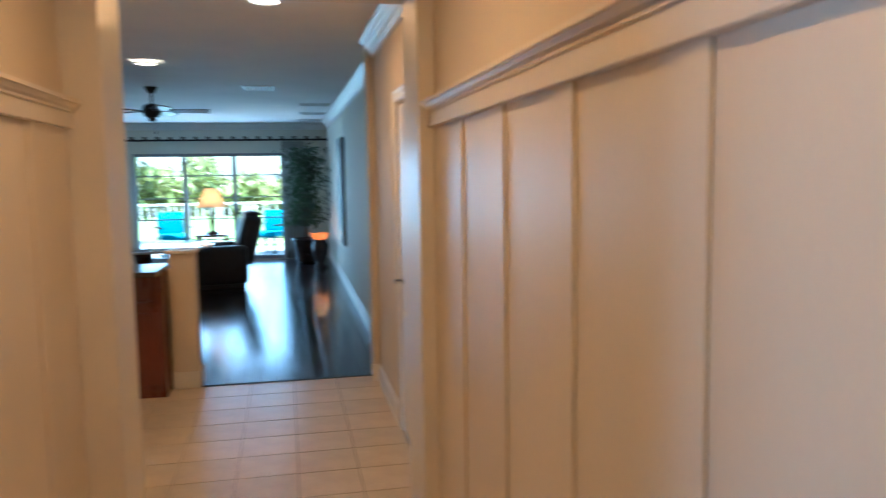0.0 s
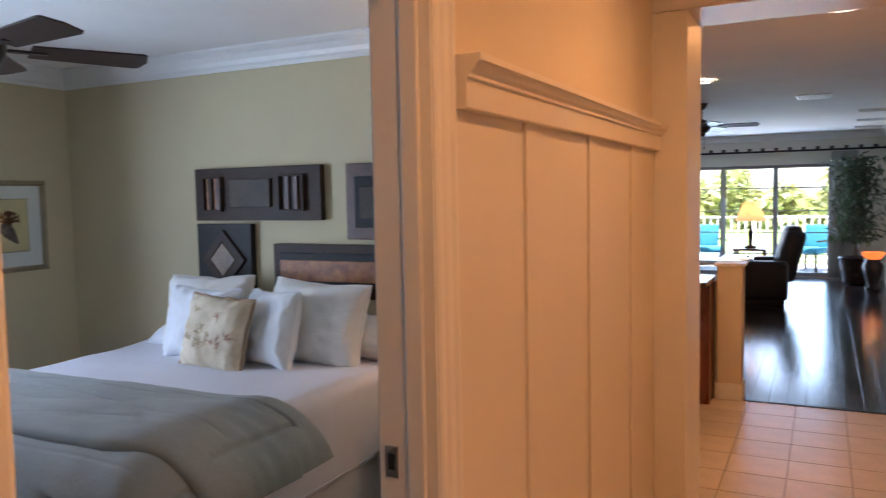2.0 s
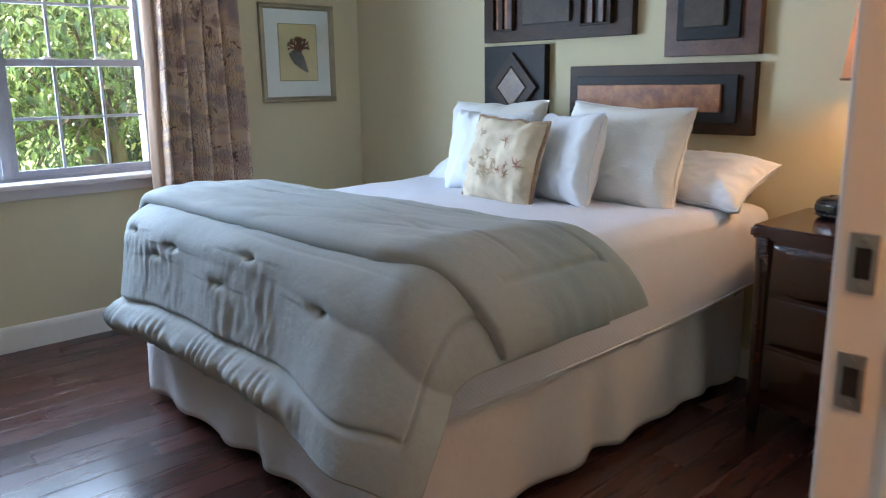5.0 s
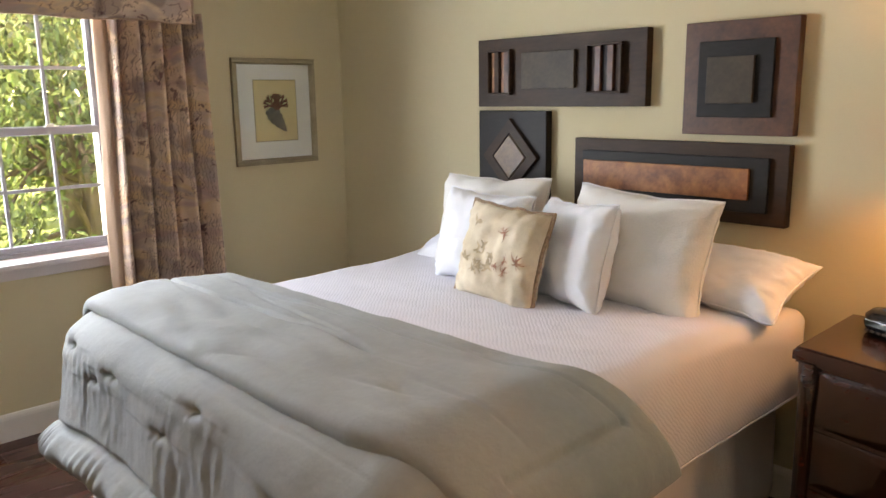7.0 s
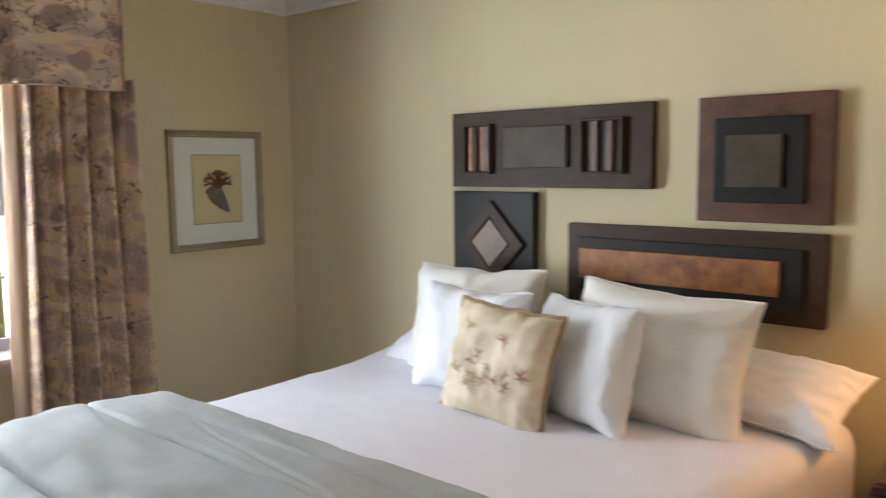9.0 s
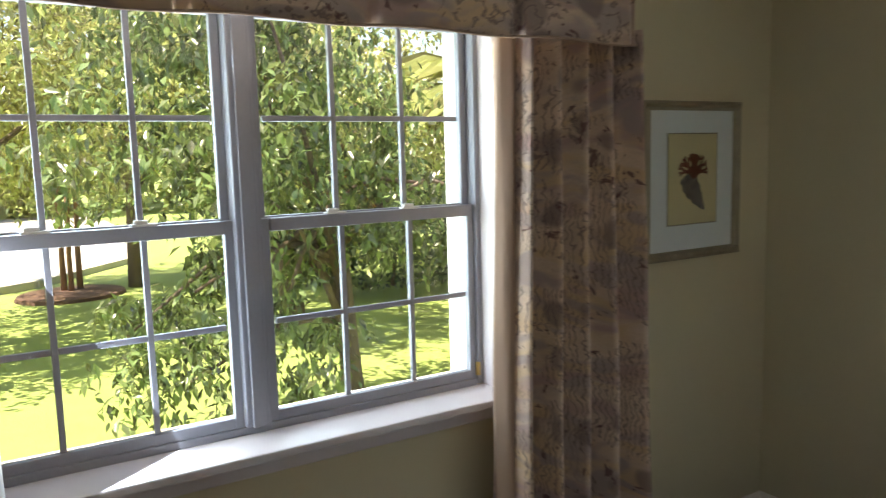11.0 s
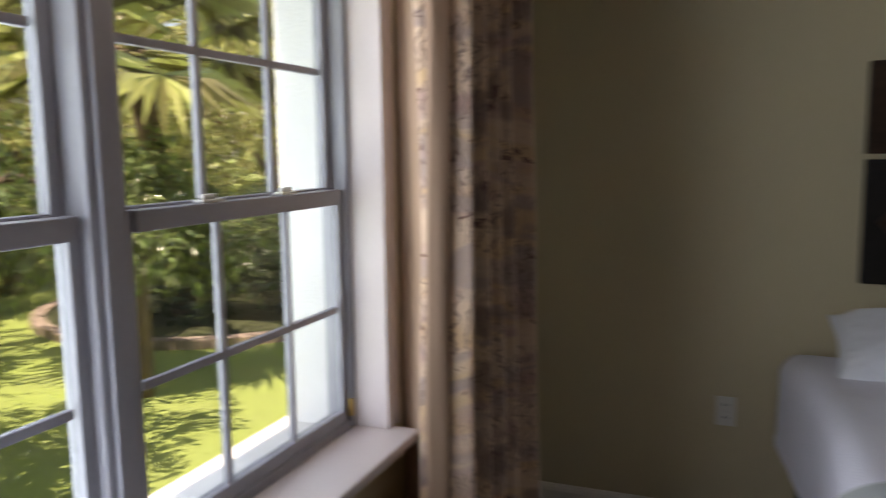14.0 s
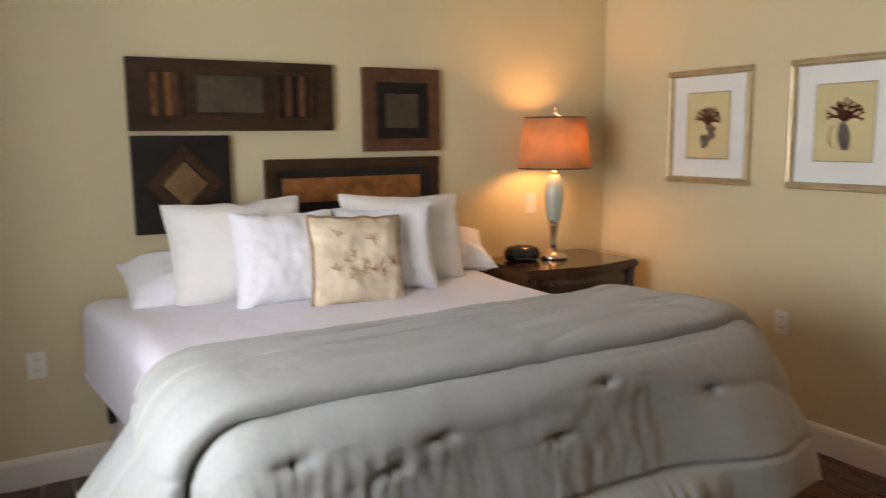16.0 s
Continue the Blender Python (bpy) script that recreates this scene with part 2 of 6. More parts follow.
M_WALNUT = mat("walnut_panel", (0.042, 0.021, 0.011), 0.5, var=0.4, scale=9, fine=70, bump=0.10, spec=0.25, stretch=(0.3, 1, 1))
M_RUST = mat("rust_wood", (0.098, 0.037, 0.017), 0.42, var=0.45, scale=11, fine=60, bump=0.12, wear=(0.050, 0.018, 0.010))
M_COPPER = mat("copper_leaf_wood", (0.29, 0.108, 0.031), 0.45, metal=0.1, var=0.35, scale=14, fine=70, bump=0.14, wear=(0.16, 0.048, 0.014))
M_BLACKW = mat("ebonised_wood", (0.015, 0.012, 0.010), 0.5, var=0.3, scale=9, fine=70, bump=0.10, spec=0.25, stretch=(0.3, 1, 1))
M_TANW = mat("tan_inlay_wood", (0.16, 0.088, 0.040), 0.42, var=0.3, scale=14, fine=70, bump=0.12)
M_GREYW = mat("bronze_grey_panel", (0.066, 0.049, 0.033), 0.5, metal=0.0, spec=0.25, var=0.25, scale=10, fine=60, bump=0.10)
M_STRIPE = mat("gilded_strip", (0.30, 0.13, 0.05), 0.35, metal=0.35, var=0.5, scale=18, fine=60, bump=0.12, wear=(0.09, 0.03, 0.018))
M_FRAME = mat("champagne_frame", (0.36, 0.30, 0.20), 0.36, metal=0.45, var=0.15, scale=14, fine=120, bump=0.08)
M_FRAMEG = mat("gilt_frame", (0.50, 0.40, 0.24), 0.34, metal=0.5, var=0.15, scale=14, fine=120, bump=0.08)
M_MAT = mat("mat_board", (0.82, 0.81, 0.78), 0.8, var=0.02, scale=4, fine=200, bump=0.05)
M_PAPER = mat("aged_print_paper", (0.70, 0.57, 0.31), 0.8, var=0.06, scale=8, fine=120, bump=0.04)
M_INKL = mat("shell_print_ink", (0.17, 0.13, 0.11), 0.8, var=0.5, scale=40, fine=120, bump=0.04, wear=(0.05, 0.04, 0.035))
M_TANINK = mat("tan_print_ink", (0.47, 0.35, 0.22), 0.85, var=0.4, scale=60, fine=200, bump=0.04)
M_PINKINK = mat("faded_coral_ink", (0.40, 0.18, 0.11), 0.85, var=0.4, scale=60, fine=200, bump=0.04)
M_CORAL = mat("coral_print_ink", (0.21, 0.05, 0.025), 0.8, var=0.4, scale=50, fine=160, bump=0.04)
M_CHERRY = mat("cherry_wood", (0.034, 0.010, 0.006), 0.24, var=0.35, scale=6, fine=50, bump=0.05, stretch=(0.25, 1, 1), coat=0.5)
M_CABINET = mat("cherry_cabinet", (0.13, 0.030, 0.014), 0.28, var=0.3, scale=6, fine=50, bump=0.05, stretch=(1, 1, 0.25), coat=0.3)
M_CHROME = mat("brushed_nickel", (0.62, 0.56, 0.50), 0.16, metal=1.0, var=0.05, scale=8, fine=200, bump=0.02)
M_STEEL = mat("strike_steel", (0.50, 0.48, 0.46), 0.35, metal=1.0, var=0.08, scale=30, fine=200, bump=0.04)
M_HOLE = mat("latch_hole", (0.012, 0.010, 0.010), 0.8, var=0.2, bump=0.0)
M_CELADON = mat("celadon_glaze", (0.40, 0.50, 0.44), 0.12, var=0.08, scale=12, fine=60, bump=0.02, coat=0.6)
M_SHADE = translucent("rust_lampshade", (0.62, 0.36, 0.18), 0.36)
M_SHADEL = translucent("cream_lampshade", (0.80, 0.55, 0.32), 0.5)
M_BLACKP = mat("black_plastic", (0.014, 0.014, 0.015), 0.22, var=0.2, scale=10, fine=200, bump=0.03)
M_DISPLAY = mat("clock_display", (0.02, 0.03, 0.02), 0.1, var=0.2, bump=0.0)
M_PLATE = mat("outlet_plate", (0.74, 0.72, 0.66), 0.35, var=0.02, scale=8, fine=100, bump=0.02)
M_FANW = mat("fan_blade_wood", (0.040, 0.015, 0.012), 0.35, var=0.3, scale=8, fine=60, bump=0.06)
M_FANM = mat("fan_bronze", (0.045, 0.032, 0.028), 0.35, metal=0.7, var=0.2, scale=10, fine=90, bump=0.03)
M_BRASS = mat("brass", (0.55, 0.36, 0.12), 0.3, metal=1.0, var=0.1, scale=10, fine=90, bump=0.03)
M_LEATHER = mat("dark_leather", (0.022, 0.014, 0.012), 0.42, var=0.3, scale=8, fine=120, bump=0.25)
M_TEAL = mat("teal_cushion", (0.03, 0.22, 0.30), 0.85, var=0.12, scale=8, fine=220, bump=0.1)
M_STONE = mat("dark_granite", (0.05, 0.035, 0.028), 0.12, var=0.4, scale=40, fine=120, bump=0.02)
M_POT = mat("dark_glazed_pot", (0.035, 0.022, 0.018), 0.25, var=0.3, scale=9, fine=60, bump=0.05)
M_TERRA = translucent("amber_glass_bowl", (0.75, 0.28, 0.10), 0.5)
M_SOIL = mat("soil", (0.03, 0.022, 0.015), 0.95, var=0.4, scale=30, fine=150, bump=0.5)
# clear glass given a grey tint that darkens the sunlit view behind it
M_GLASS = glass_mat("dimming_window_glass", 0.025, (0.76, 0.78, 0.77))
M_SGLASS = glass_mat("tinted_door_glass", 0.03, (0.80, 0.86, 0.88))
M_PGLASS = glass_mat("picture_glass", 0.03)
M_TGLASS = mat("pale_table_top", (0.55, 0.55, 0.55), 0.05, var=0.05, bump=0.0, coat=1.0)
M_DOWN = glow("downlight_lens", (1.0, 0.80, 0.55), 3.0)
M_GRASS = mat("lawn_ground", (0.185, 0.25, 0.06), 0.95, var=0.3, scale=1.3, fine=45, bump=0.6, wear=(0.22, 0.28, 0.085))
M_BLADE = leaf_mat("grass_blade", (0.195, 0.265, 0.065), 0.6)
M_ROAD = mat("concrete_drive", (0.40, 0.38, 0.36), 0.9, var=0.12, scale=1.2, fine=70, bump=0.25)
M_KERB = mat("kerb_concrete", (0.48, 0.46, 0.42), 0.9, var=0.12, scale=3, fine=90, bump=0.25)
M_EDGE = mat("bed_edging_stone", (0.30, 0.24, 0.20), 0.9, var=0.3, scale=7, fine=70, bump=0.5, rand=0.2)
M_MULCH = mat("mulch", (0.10, 0.055, 0.035), 0.95, var=0.4, scale=20, fine=120, bump=0.8)
M_BARK = mat("bark", (0.16, 0.115, 0.085), 0.95, var=0.35, scale=12, fine=60, bump=0.9, stretch=(1, 1, 0.3))
M_BARKR = mat("red_bark", (0.26, 0.14, 0.09), 0.9, var=0.3, scale=12, fine=60, bump=0.5, stretch=(1, 1, 0.3))
M_LEAF = leaf_mat("glossy_leaf", (0.155, 0.205, 0.085), 0.17)
M_LEAFB = leaf_mat("tree_leaf", (0.40, 0.42, 0.17), 0.22)
M_LEAFD = leaf_mat("hedge_leaf", (0.035, 0.065, 0.020), 0.45)
M_PALM = leaf_mat("palm_leaf", (0.43, 0.45, 0.21), 0.34)
M_FICUS = leaf_mat("indoor_leaf", (0.03, 0.055, 0.02), 0.4)

# ---- mesh helpers ----


def obj(name, bm, material, parent=None, smooth=False):
    me = bpy.data.meshes.new(name)
    bm.to_mesh(me)
    bm.free()
    if smooth:
        me.shade_smooth()
    me.materials.append(material)
    o = new(name, me)
    if parent is not None:
        o.parent = parent
    return o


def part(name, bm, material, parent, label="", smooth=False):
    return tagged(obj(name, bm, material, parent, smooth), label)


def thing(name, label, category, place=(0, 0, 0), group="", kind=""):
    o = new(name)
    o.empty_display_size = 0.1
    o.matrix_basis = Matrix.Translation(place)
    return tagged(o, label, category, group, kind)


def box(x0, y0, z0, x1, y1, z1, bevel=0.0, bm=None):
    bm = bm or bmesh.new()
    v = bmesh.ops.create_cube(bm, size=1.0)["verts"]
    for p in v:
        p.co = Vector(((x0 + x1) / 2 + p.co.x * (x1 - x0), (y0 + y1) / 2 + p.co.y * (y1 - y0), (z0 + z1) / 2 + p.co.z * (z1 - z0)))
    if bevel:
        es = {e for p in v for e in p.link_edges}
        bmesh.ops.bevel(bm, geom=list(es), offset=bevel, segments=2, affect="EDGES", profile=0.6)
    return bm


def grid(nu, nv, f, bm=None, wrap_u=False, wrap_v=False):
    """A sheet of nu by nv points; f(u, v) gives each place, u and v from 0 to 1."""
    bm = bm or bmesh.new()
    du, dv = (nu if wrap_u else nu - 1), (nv if wrap_v else nv - 1)
    vs = [[bm.verts.new(f(i / du, j / dv)) for j in range(nv)] for i in range(nu)]
    for i in range(nu if wrap_u else nu - 1):
        for j in range(nv if wrap_v else nv - 1):
            a, b2 = (i + 1) % nu, (j + 1) % nv
            bm.faces.new((vs[i][j], vs[a][j], vs[a][b2], vs[i][b2]))
    return bm


def lathe(profile, n=40, centre=(0, 0, 0), bm=None):
    """A turned shape: profile of (radius, height)."""
    bm = bm or bmesh.new()
    cx, cy, cz = centre
    rings = [[bm.verts.new((cx + r * math.cos(2 * math.pi * i / n), cy + r * math.sin(2 * math.pi * i / n), cz + z)) for i in range(n)] for r, z in profile]
    for a, b2 in zip(rings, rings[1:]):
        for i in range(n):
            bm.faces.new((a[i], a[(i + 1) % n], b2[(i + 1) % n], b2[i]))
    for ring, flip in ((rings[0], True), (rings[-1], False)):
        bm.faces.new(ring[::-1] if flip else ring)
    return bm


def tube(points, radii, n=8, bm=None):
    """A round bar along points, with a radius at each."""
    bm = bm or bmesh.new()
    pts = [Vector(p) for p in points]
    rings = []
    for i, p in enumerate(pts):
        d = (pts[min(i + 1, len(pts) - 1)] - pts[max(i - 1, 0)]).normalized()
        s = d.orthogonal().normalized() if not rings else (side - d * side.dot(d)).normalized()
        side = s
        t = d.cross(s)
        r = radii[i] if isinstance(radii, (list, tuple)) else radii
        rings.append([bm.verts.new(p + (s * math.cos(2 * math.pi * k / n) + t * math.sin(2 * math.pi * k / n)) * r) for k in range(n)])
    for a, b2 in zip(rings, rings[1:]):
        for k in range(n):
            bm.faces.new((a[k], a[(k + 1) % n], b2[(k + 1) % n], b2[k]))
    bm.faces.new(rings[0][::-1])
    bm.faces.new(rings[-1])
    return bm


def sweep(profile, a, b2, out, up=(0, 0, 1), bm=None):
    """A moulding: profile of (out, up) offsets carried from a to b2."""
    bm = bm or bmesh.new()
    a, b2, out, up = Vector(a), Vector(b2), Vector(out), Vector(up)
    r0 = [bm.verts.new(a + out * o + up * h) for o, h in profile]
    r1 = [bm.verts.new(b2 + out * o + up * h) for o, h in profile]
    n = len(profile)
    for i in range(n):
        bm.faces.new((r0[i], r0[(i + 1) % n], r1[(i + 1) % n], r1[i]))
    bm.faces.new(r0[::-1])
    bm.faces.new(r1)
    bmesh.ops.recalc_face_normals(bm, faces=bm.faces)
    return bm


def structure(name, bm, material, label, category):
    return tagged(obj(name, bm, material), label, category, kind="structure")


def nz(x, y, z, s=1.0):
    return noise.noise(Vector((x * s, y * s, z * s)))


# ---- the shell of the bedroom ----
XW, XWO = -4.785, -5.04          # window wall, inner and outer face
YB = 3.23                        # wall behind the bed
XD, XH = -0.87, -0.765            # door wall, bedroom and hall face
YS = -2.40                       # wall behind the camera
ZC = 2.525
WY0, WY1, WZ0, WZ1 = 0.315, 1.853, 0.845, 2.035
DY0, DY1, DZ = 0.070, 0.892, 2.06

bm = box(XWO, YS - 0.15, -0.1, XW, WY0, ZC)
box(XWO, WY1, -0.1, XW, YB + 0.12, ZC, bm=bm)
box(XWO, WY0, -0.1, XW, WY1, WZ0 - 0.03, bm=bm)
box(XWO, WY0, WZ1, XW, WY1, ZC, bm=bm)
structure("wall_west", bm, M_WALL, "pale yellow painted bedroom wall with a window opening", "wall")
bm = box(XWO - 0.03, -30, -0.75, XWO - 0.002, WY0 - 0.002, 3.1)
box(XWO - 0.03, WY1 + 0.002, -0.75, XWO - 0.002, 18, 3.1, bm=bm)
box(XWO - 0.03, WY0 - 0.002, -0.75, XWO - 0.002, WY1 + 0.002, WZ0 - 0.04, bm=bm)
box(XWO - 0.03, WY0 - 0.002, WZ1 + 0.01, XWO - 0.002, WY1 + 0.002, 3.1, bm=bm)
structure("wall_outer", bm, M_STUCCO, "white stucco outer wall round the window", "wall")
structure("wall_north", box(XW, YB, -0.1, XD, YB + 0.12, ZC), M_WALL, "pale yellow painted wall behind the bed", "wall")
structure("wall_south", box(XW, YS - 0.15, -0.1, XH, YS, ZC), M_WALL, "pale yellow painted wall", "wall")
bm = box(XD, YS, -0.1, XD + 0.058, DY0 - 0.02, ZC)
box(XD, DY1 + 0.02, -0.1, XD + 0.058, YB + 0.12, ZC, bm=bm)
box(XD, DY0 - 0.02, DZ + 0.02, XD + 0.058, DY1 + 0.02, ZC, bm=bm)
structure("wall_east", bm, M_WALL, "pale yellow painted bedroom wall with the doorway", "wall")
bm = box(XD + 0.06, -3.2, -0.1, XH, DY0 - 0.02, 2.55)
box(XD + 0.06, DY1 + 0.02, -0.1, XH, 2.898, 2.55, bm=bm)
box(XD + 0.06, DY0 - 0.02, DZ + 0.02, XH, DY1 + 0.02, 2.55, bm=bm)
structure("wall_hall_corner", box(XD + 0.06, 2.899, -0.1, XH - 0.045, 3.35, 2.75), M_HALLWALL, "warm cream wall end behind the cased opening", "wall")
structure("wall_hall_left", bm, M_HALLWALL, "warm cream hall wall above the wainscot", "wall")
structure("ceiling", box(XWO, YS - 0.15, ZC, XD + 0.058, YB + 0.12, ZC + 0.12), M_CEIL, "white bedroom ceiling", "ceiling")
CROWN = [(0, 0), (0.012, 0), (0.016, 0.018), (0.03, 0.030), (0.040, 0.055), (0.062, 0.085), (0.085, 0.098), (0.10, 0.112), (0.10, 0.125), (0, 0.125)]
zc0 = ZC - 0.126
for nm, a, b2, o in (("crown_north", (XW, YB, zc0), (XD, YB, zc0), (0, -1, 0)), ("crown_west", (XW, YS, zc0), (XW, YB, zc0), (1, 0, 0)),
                     ("crown_east", (XD, YS, zc0), (XD, YB, zc0), (-1, 0, 0)), ("crown_south", (XW, YS, zc0), (XD, YS, zc0), (0, 1, 0))):
    structure(nm, sweep(CROWN, a, b2, o), M_CROWN, "white stepped crown moulding under the ceiling", "trim")
BASE = [(0, 0), (0.016, 0), (0.016, 0.105), (0.013, 0.118), (0.007, 0.128), (0, 0.132)]
for nm, a, b2, o in (("baseboard_north", (XW, YB, 0), (XD, YB, 0), (0, -1, 0)), ("baseboard_west", (XW, YS, 0), (XW, YB, 0), (1, 0, 0)),
                     ("baseboard_east", (XD, 1.0, 0), (XD, YB, 0), (-1, 0, 0)), ("baseboard_east_b", (XD, YS, 0), (XD, -0.03, 0), (-1, 0, 0)), ("baseboard_south", (XW, YS, 0), (XD, YS, 0), (0, 1, 0))):
    structure(nm, sweep(BASE, a, b2, o), M_TRIM, "white painted baseboard", "trim")

# door lining, stops and casings
lin = thing("door_1", "cream painted door lining and casing, leaf not in view", "doorway", kind="structure")
part("jamb", box(XD - 0.017, DY1, 0, XH + 0.004, DY1 + 0.02, DZ, 0.002), M_TRIM, lin)
part("jamb", box(XD - 0.004, DY0 - 0.02, 0, XH + 0.004, DY0, DZ, 0.002), M_TRIM, lin)
part("head_jamb", box(XD - 0.004, DY0 - 0.02, DZ, XH + 0.004, DY1 + 0.02, DZ + 0.02, 0.002), M_TRIM, lin)
part("door_stop", box(XD + 0.05, DY1 - 0.012, 0, XD + 0.085, DY1, DZ, 0.003), M_TRIM, lin)
part("door_stop", box(XD + 0.05, DY0, 0, XD + 0.085, DY0 + 0.012, DZ, 0.003), M_TRIM, lin)
CAS = [(0, 0), (0, 0.080), (0.010, 0.080), (0.019, 0.071), (0.020, 0.060), (0.015, 0.050), (0.015, 0.030), (0.011, 0.022), (0.011, 0.006), (0.007, 0.0)]
part("casing", sweep(CAS, (XH, DY1 + 0.004, 0), (XH, DY1 + 0.004, DZ + 0.08), (1, 0, 0), (0, 1, 0)), M_TRIM, lin)
part("casing", sweep(CAS, (XH, DY0 - 0.004, 0), (XH, DY0 - 0.004, DZ + 0.08), (1, 0, 0), (0, -1, 0)), M_TRIM, lin)
part("casing_head", sweep(CAS, (XH, DY0 - 0.082, DZ + 0.004), (XH, DY1 + 0.082, DZ + 0.004), (1, 0, 0), (0, 0, 1)), M_TRIM, lin)
CASB = [(0, 0), (0, 0.080), (0.012, 0.080), (0.024, 0.071), (0.027, 0.060), (0.025, 0.050), (0.025, 0.030), (0.024, 0.022), (0.024, 0.006), (0.021, 0.0)]
part("casing", sweep(CASB, (XD, DY1 + 0.003, 0), (XD, DY1 + 0.003, DZ + 0.08), (-1, 0, 0), (0, 1, 0)), M_TRIM, lin)
part("casing", sweep(CAS, (XD, DY0 - 0.004, 0), (XD, DY0 - 0.004, DZ + 0.08), (-1, 0, 0), (0, -1, 0)), M_TRIM, lin)
for z in (1.128, 1.000):
    pl = part("strike_plate", box(XD - 0.006, DY1 - 0.003, z - 0.031, XD + 0.022, DY1 + 0.001, z + 0.031, 0.001), M_STEEL, lin, "steel strike plate")
    part("latch_hole", box(XD + 0.001, DY1 - 0.0045, z - 0.016, XD + 0.016, DY1 - 0.0025, z + 0.016), M_HOLE, pl, "dark latch hole")
    for s in (-0.024, 0.024):
        part("screw", lathe([(0.0035, 0), (0.0035, 0.002), (0.001, 0.0025)], 8), M_STEEL, pl).matrix_basis = pose(XD + 0.008, DY1 - 0.003, z + s, 90)

# ---- hall and vestibule shell ----
XR = 0.630
structure("wall_hall_right", box(XR, -3.2, -0.1, XR + 0.12, 2.898, 2.55), M_HALLWALL, "warm cream hall wall above the wainscot", "wall")
structure("wall_hall_end", box(XD + 0.06, -3.35, -0.1, XR + 0.12, -3.2, 2.55), M_HALLWALL, "warm cream wall at the end of the hall", "wall")
structure("ceiling_hall", box(XD + 0.06, -3.35, 2.53, XR + 0.12, 2.898, 2.65), M_CEIL, "white hall ceiling", "ceiling")
op = thing("opening_1", "cream painted cased opening between the hall and the living room", "opening", kind="structure")
part("jamb", box(XH - 0.04, 2.90, 0, -0.625, 3.28, 2.365, 0.004), M_TRIM, op)
part("jamb", box(0.560, 2.90, 0, XR + 0.13, 3.28, 2.365, 0.004), M_TRIM, op)
part("lintel", box(XH - 0.04, 2.90, 2.367, XR + 0.13, 3.28, 2.75, 0.004), M_TRIM, op)
ZL = 2.62
structure("ceiling_living", box(-4.6, 3.28, ZL, 1.1, 15.3, ZL + 0.12), M_CEIL, "white living room ceiling", "ceiling")
bm = box(0.705, 3.28, -0.1, 0.83, 3.70, ZL)
box(0.705, 4.52, -0.1, 0.83, 5.72, ZL, bm=bm)
box(0.705, 3.70, 2.05, 0.83, 4.52, ZL, bm=bm)
structure("wall_vestibule", bm, M_HALLWALL, "warm cream vestibule wall with a door", "wall")
structure("pier", box(0.66, 5.725, -0.1, 0.95, 5.95, ZL, 0.006), M_HALLWALL, "warm cream wall pier at the living room", "wall")
structure("wall_living_right", box(0.835, 5.95, -0.1, 0.96, 15.0, ZL), M_LIVWALL, "pale cream living room wall", "wall")
SX0, SX1, SZ = -2.75, -0.02, 2.06
bm = box(SX1, 14.95, -0.1, 1.1, 15.1, ZL)
box(-4.6, 14.95, -0.1, SX0, 15.1, ZL, bm=bm)
box(SX0, 14.95, SZ, SX1, 15.1, ZL, bm=bm)
structure("wall_living_far", bm, M_LIVWALL, "pale cream living room wall round the sliding door", "wall")
structure("wall_living_left", box(-4.6, 3.36, -0.1, -4.45, 15.0, ZL), M_LIVWALL, "pale cream living room wall", "wall")
structure("wall_kitchen", box(-4.6, 3.352, -0.1, XH - 0.062, 3.42, ZL), M_LIVWALL, "pale cream kitchen wall", "wall")
structure("crown_vestibule", sweep(CROWN, (0.705, 3.28, ZL - 0.126), (0.705, 5.72, ZL - 0.126), (-1, 0, 0)), M_CROWN, "white crown moulding", "trim")
structure("crown_living", sweep(CROWN, (0.835, 5.95, ZL - 0.126), (0.835, 14.95, ZL - 0.126), (-1, 0, 0)), M_CROWN, "white crown moulding", "trim")
structure("crown_far", sweep(CROWN, (-4.45, 14.95, ZL - 0.126), (0.83, 14.95, ZL - 0.126), (0, -1, 0)), M_CROWN, "white crown moulding", "trim")
structure("baseboard_living", sweep(BASE, (0.835, 5.95, 0), (0.835, 14.95, 0), (-1, 0, 0)), M_TRIM, "white painted baseboard", "trim")
structure("baseboard_vestibule", sweep(BASE, (0.705, 4.60, 0), (0.705, 5.72, 0), (-1, 0, 0)), M_TRIM, "white painted baseboard", "trim")
structure("baseboard_pier", box(0.645, 5.71, 0, 0.95, 5.725, 0.132, 0.003), M_TRIM, "white painted baseboard on the pier", "trim")

CAP = [(0, 0), (0.031, 0), (0.033, 0.003), (0.033, 0.056), (0.040, 0.059), (0.040, 0.066), (0.050, 0.074), (0.058, 0.086), (0.064, 0.089), (0.064, 0.102), (0, 0.102)]


def wainscot(name, x, out, y0, y1, stiles):
    """Board-and-batten panelling: backing, battens, top rail with cap, base."""
    w = thing(name, "cream painted board and batten wainscot with a ledge cap", "wainscot", kind="structure")
    s = out
    lo, hi = sorted((x, x + s * 0.008))
    part("panel", box(lo, y0, 0.12, hi, y1, 1.806), M_WAINS, w)
    for y in stiles:
        lo, hi = sorted((x + s * 0.007, x + s * 0.017))
        part("batten", box(lo, y - 0.045, 0.14, hi, y + 0.045, 1.806, 0.003), M_WAINS, w)
    part("cap_rail", sweep(CAP, (x, y0, 1.804), (x, y1, 1.804), (s, 0, 0)), M_WAINS, w)
    part("base_rail", sweep([(0, 0), (0.024, 0), (0.024, 0.12), (0.018, 0.14), (0, 0.14)], (x, y0, 0), (x, y1, 0), (s, 0, 0)), M_WAINS, w)
    return w


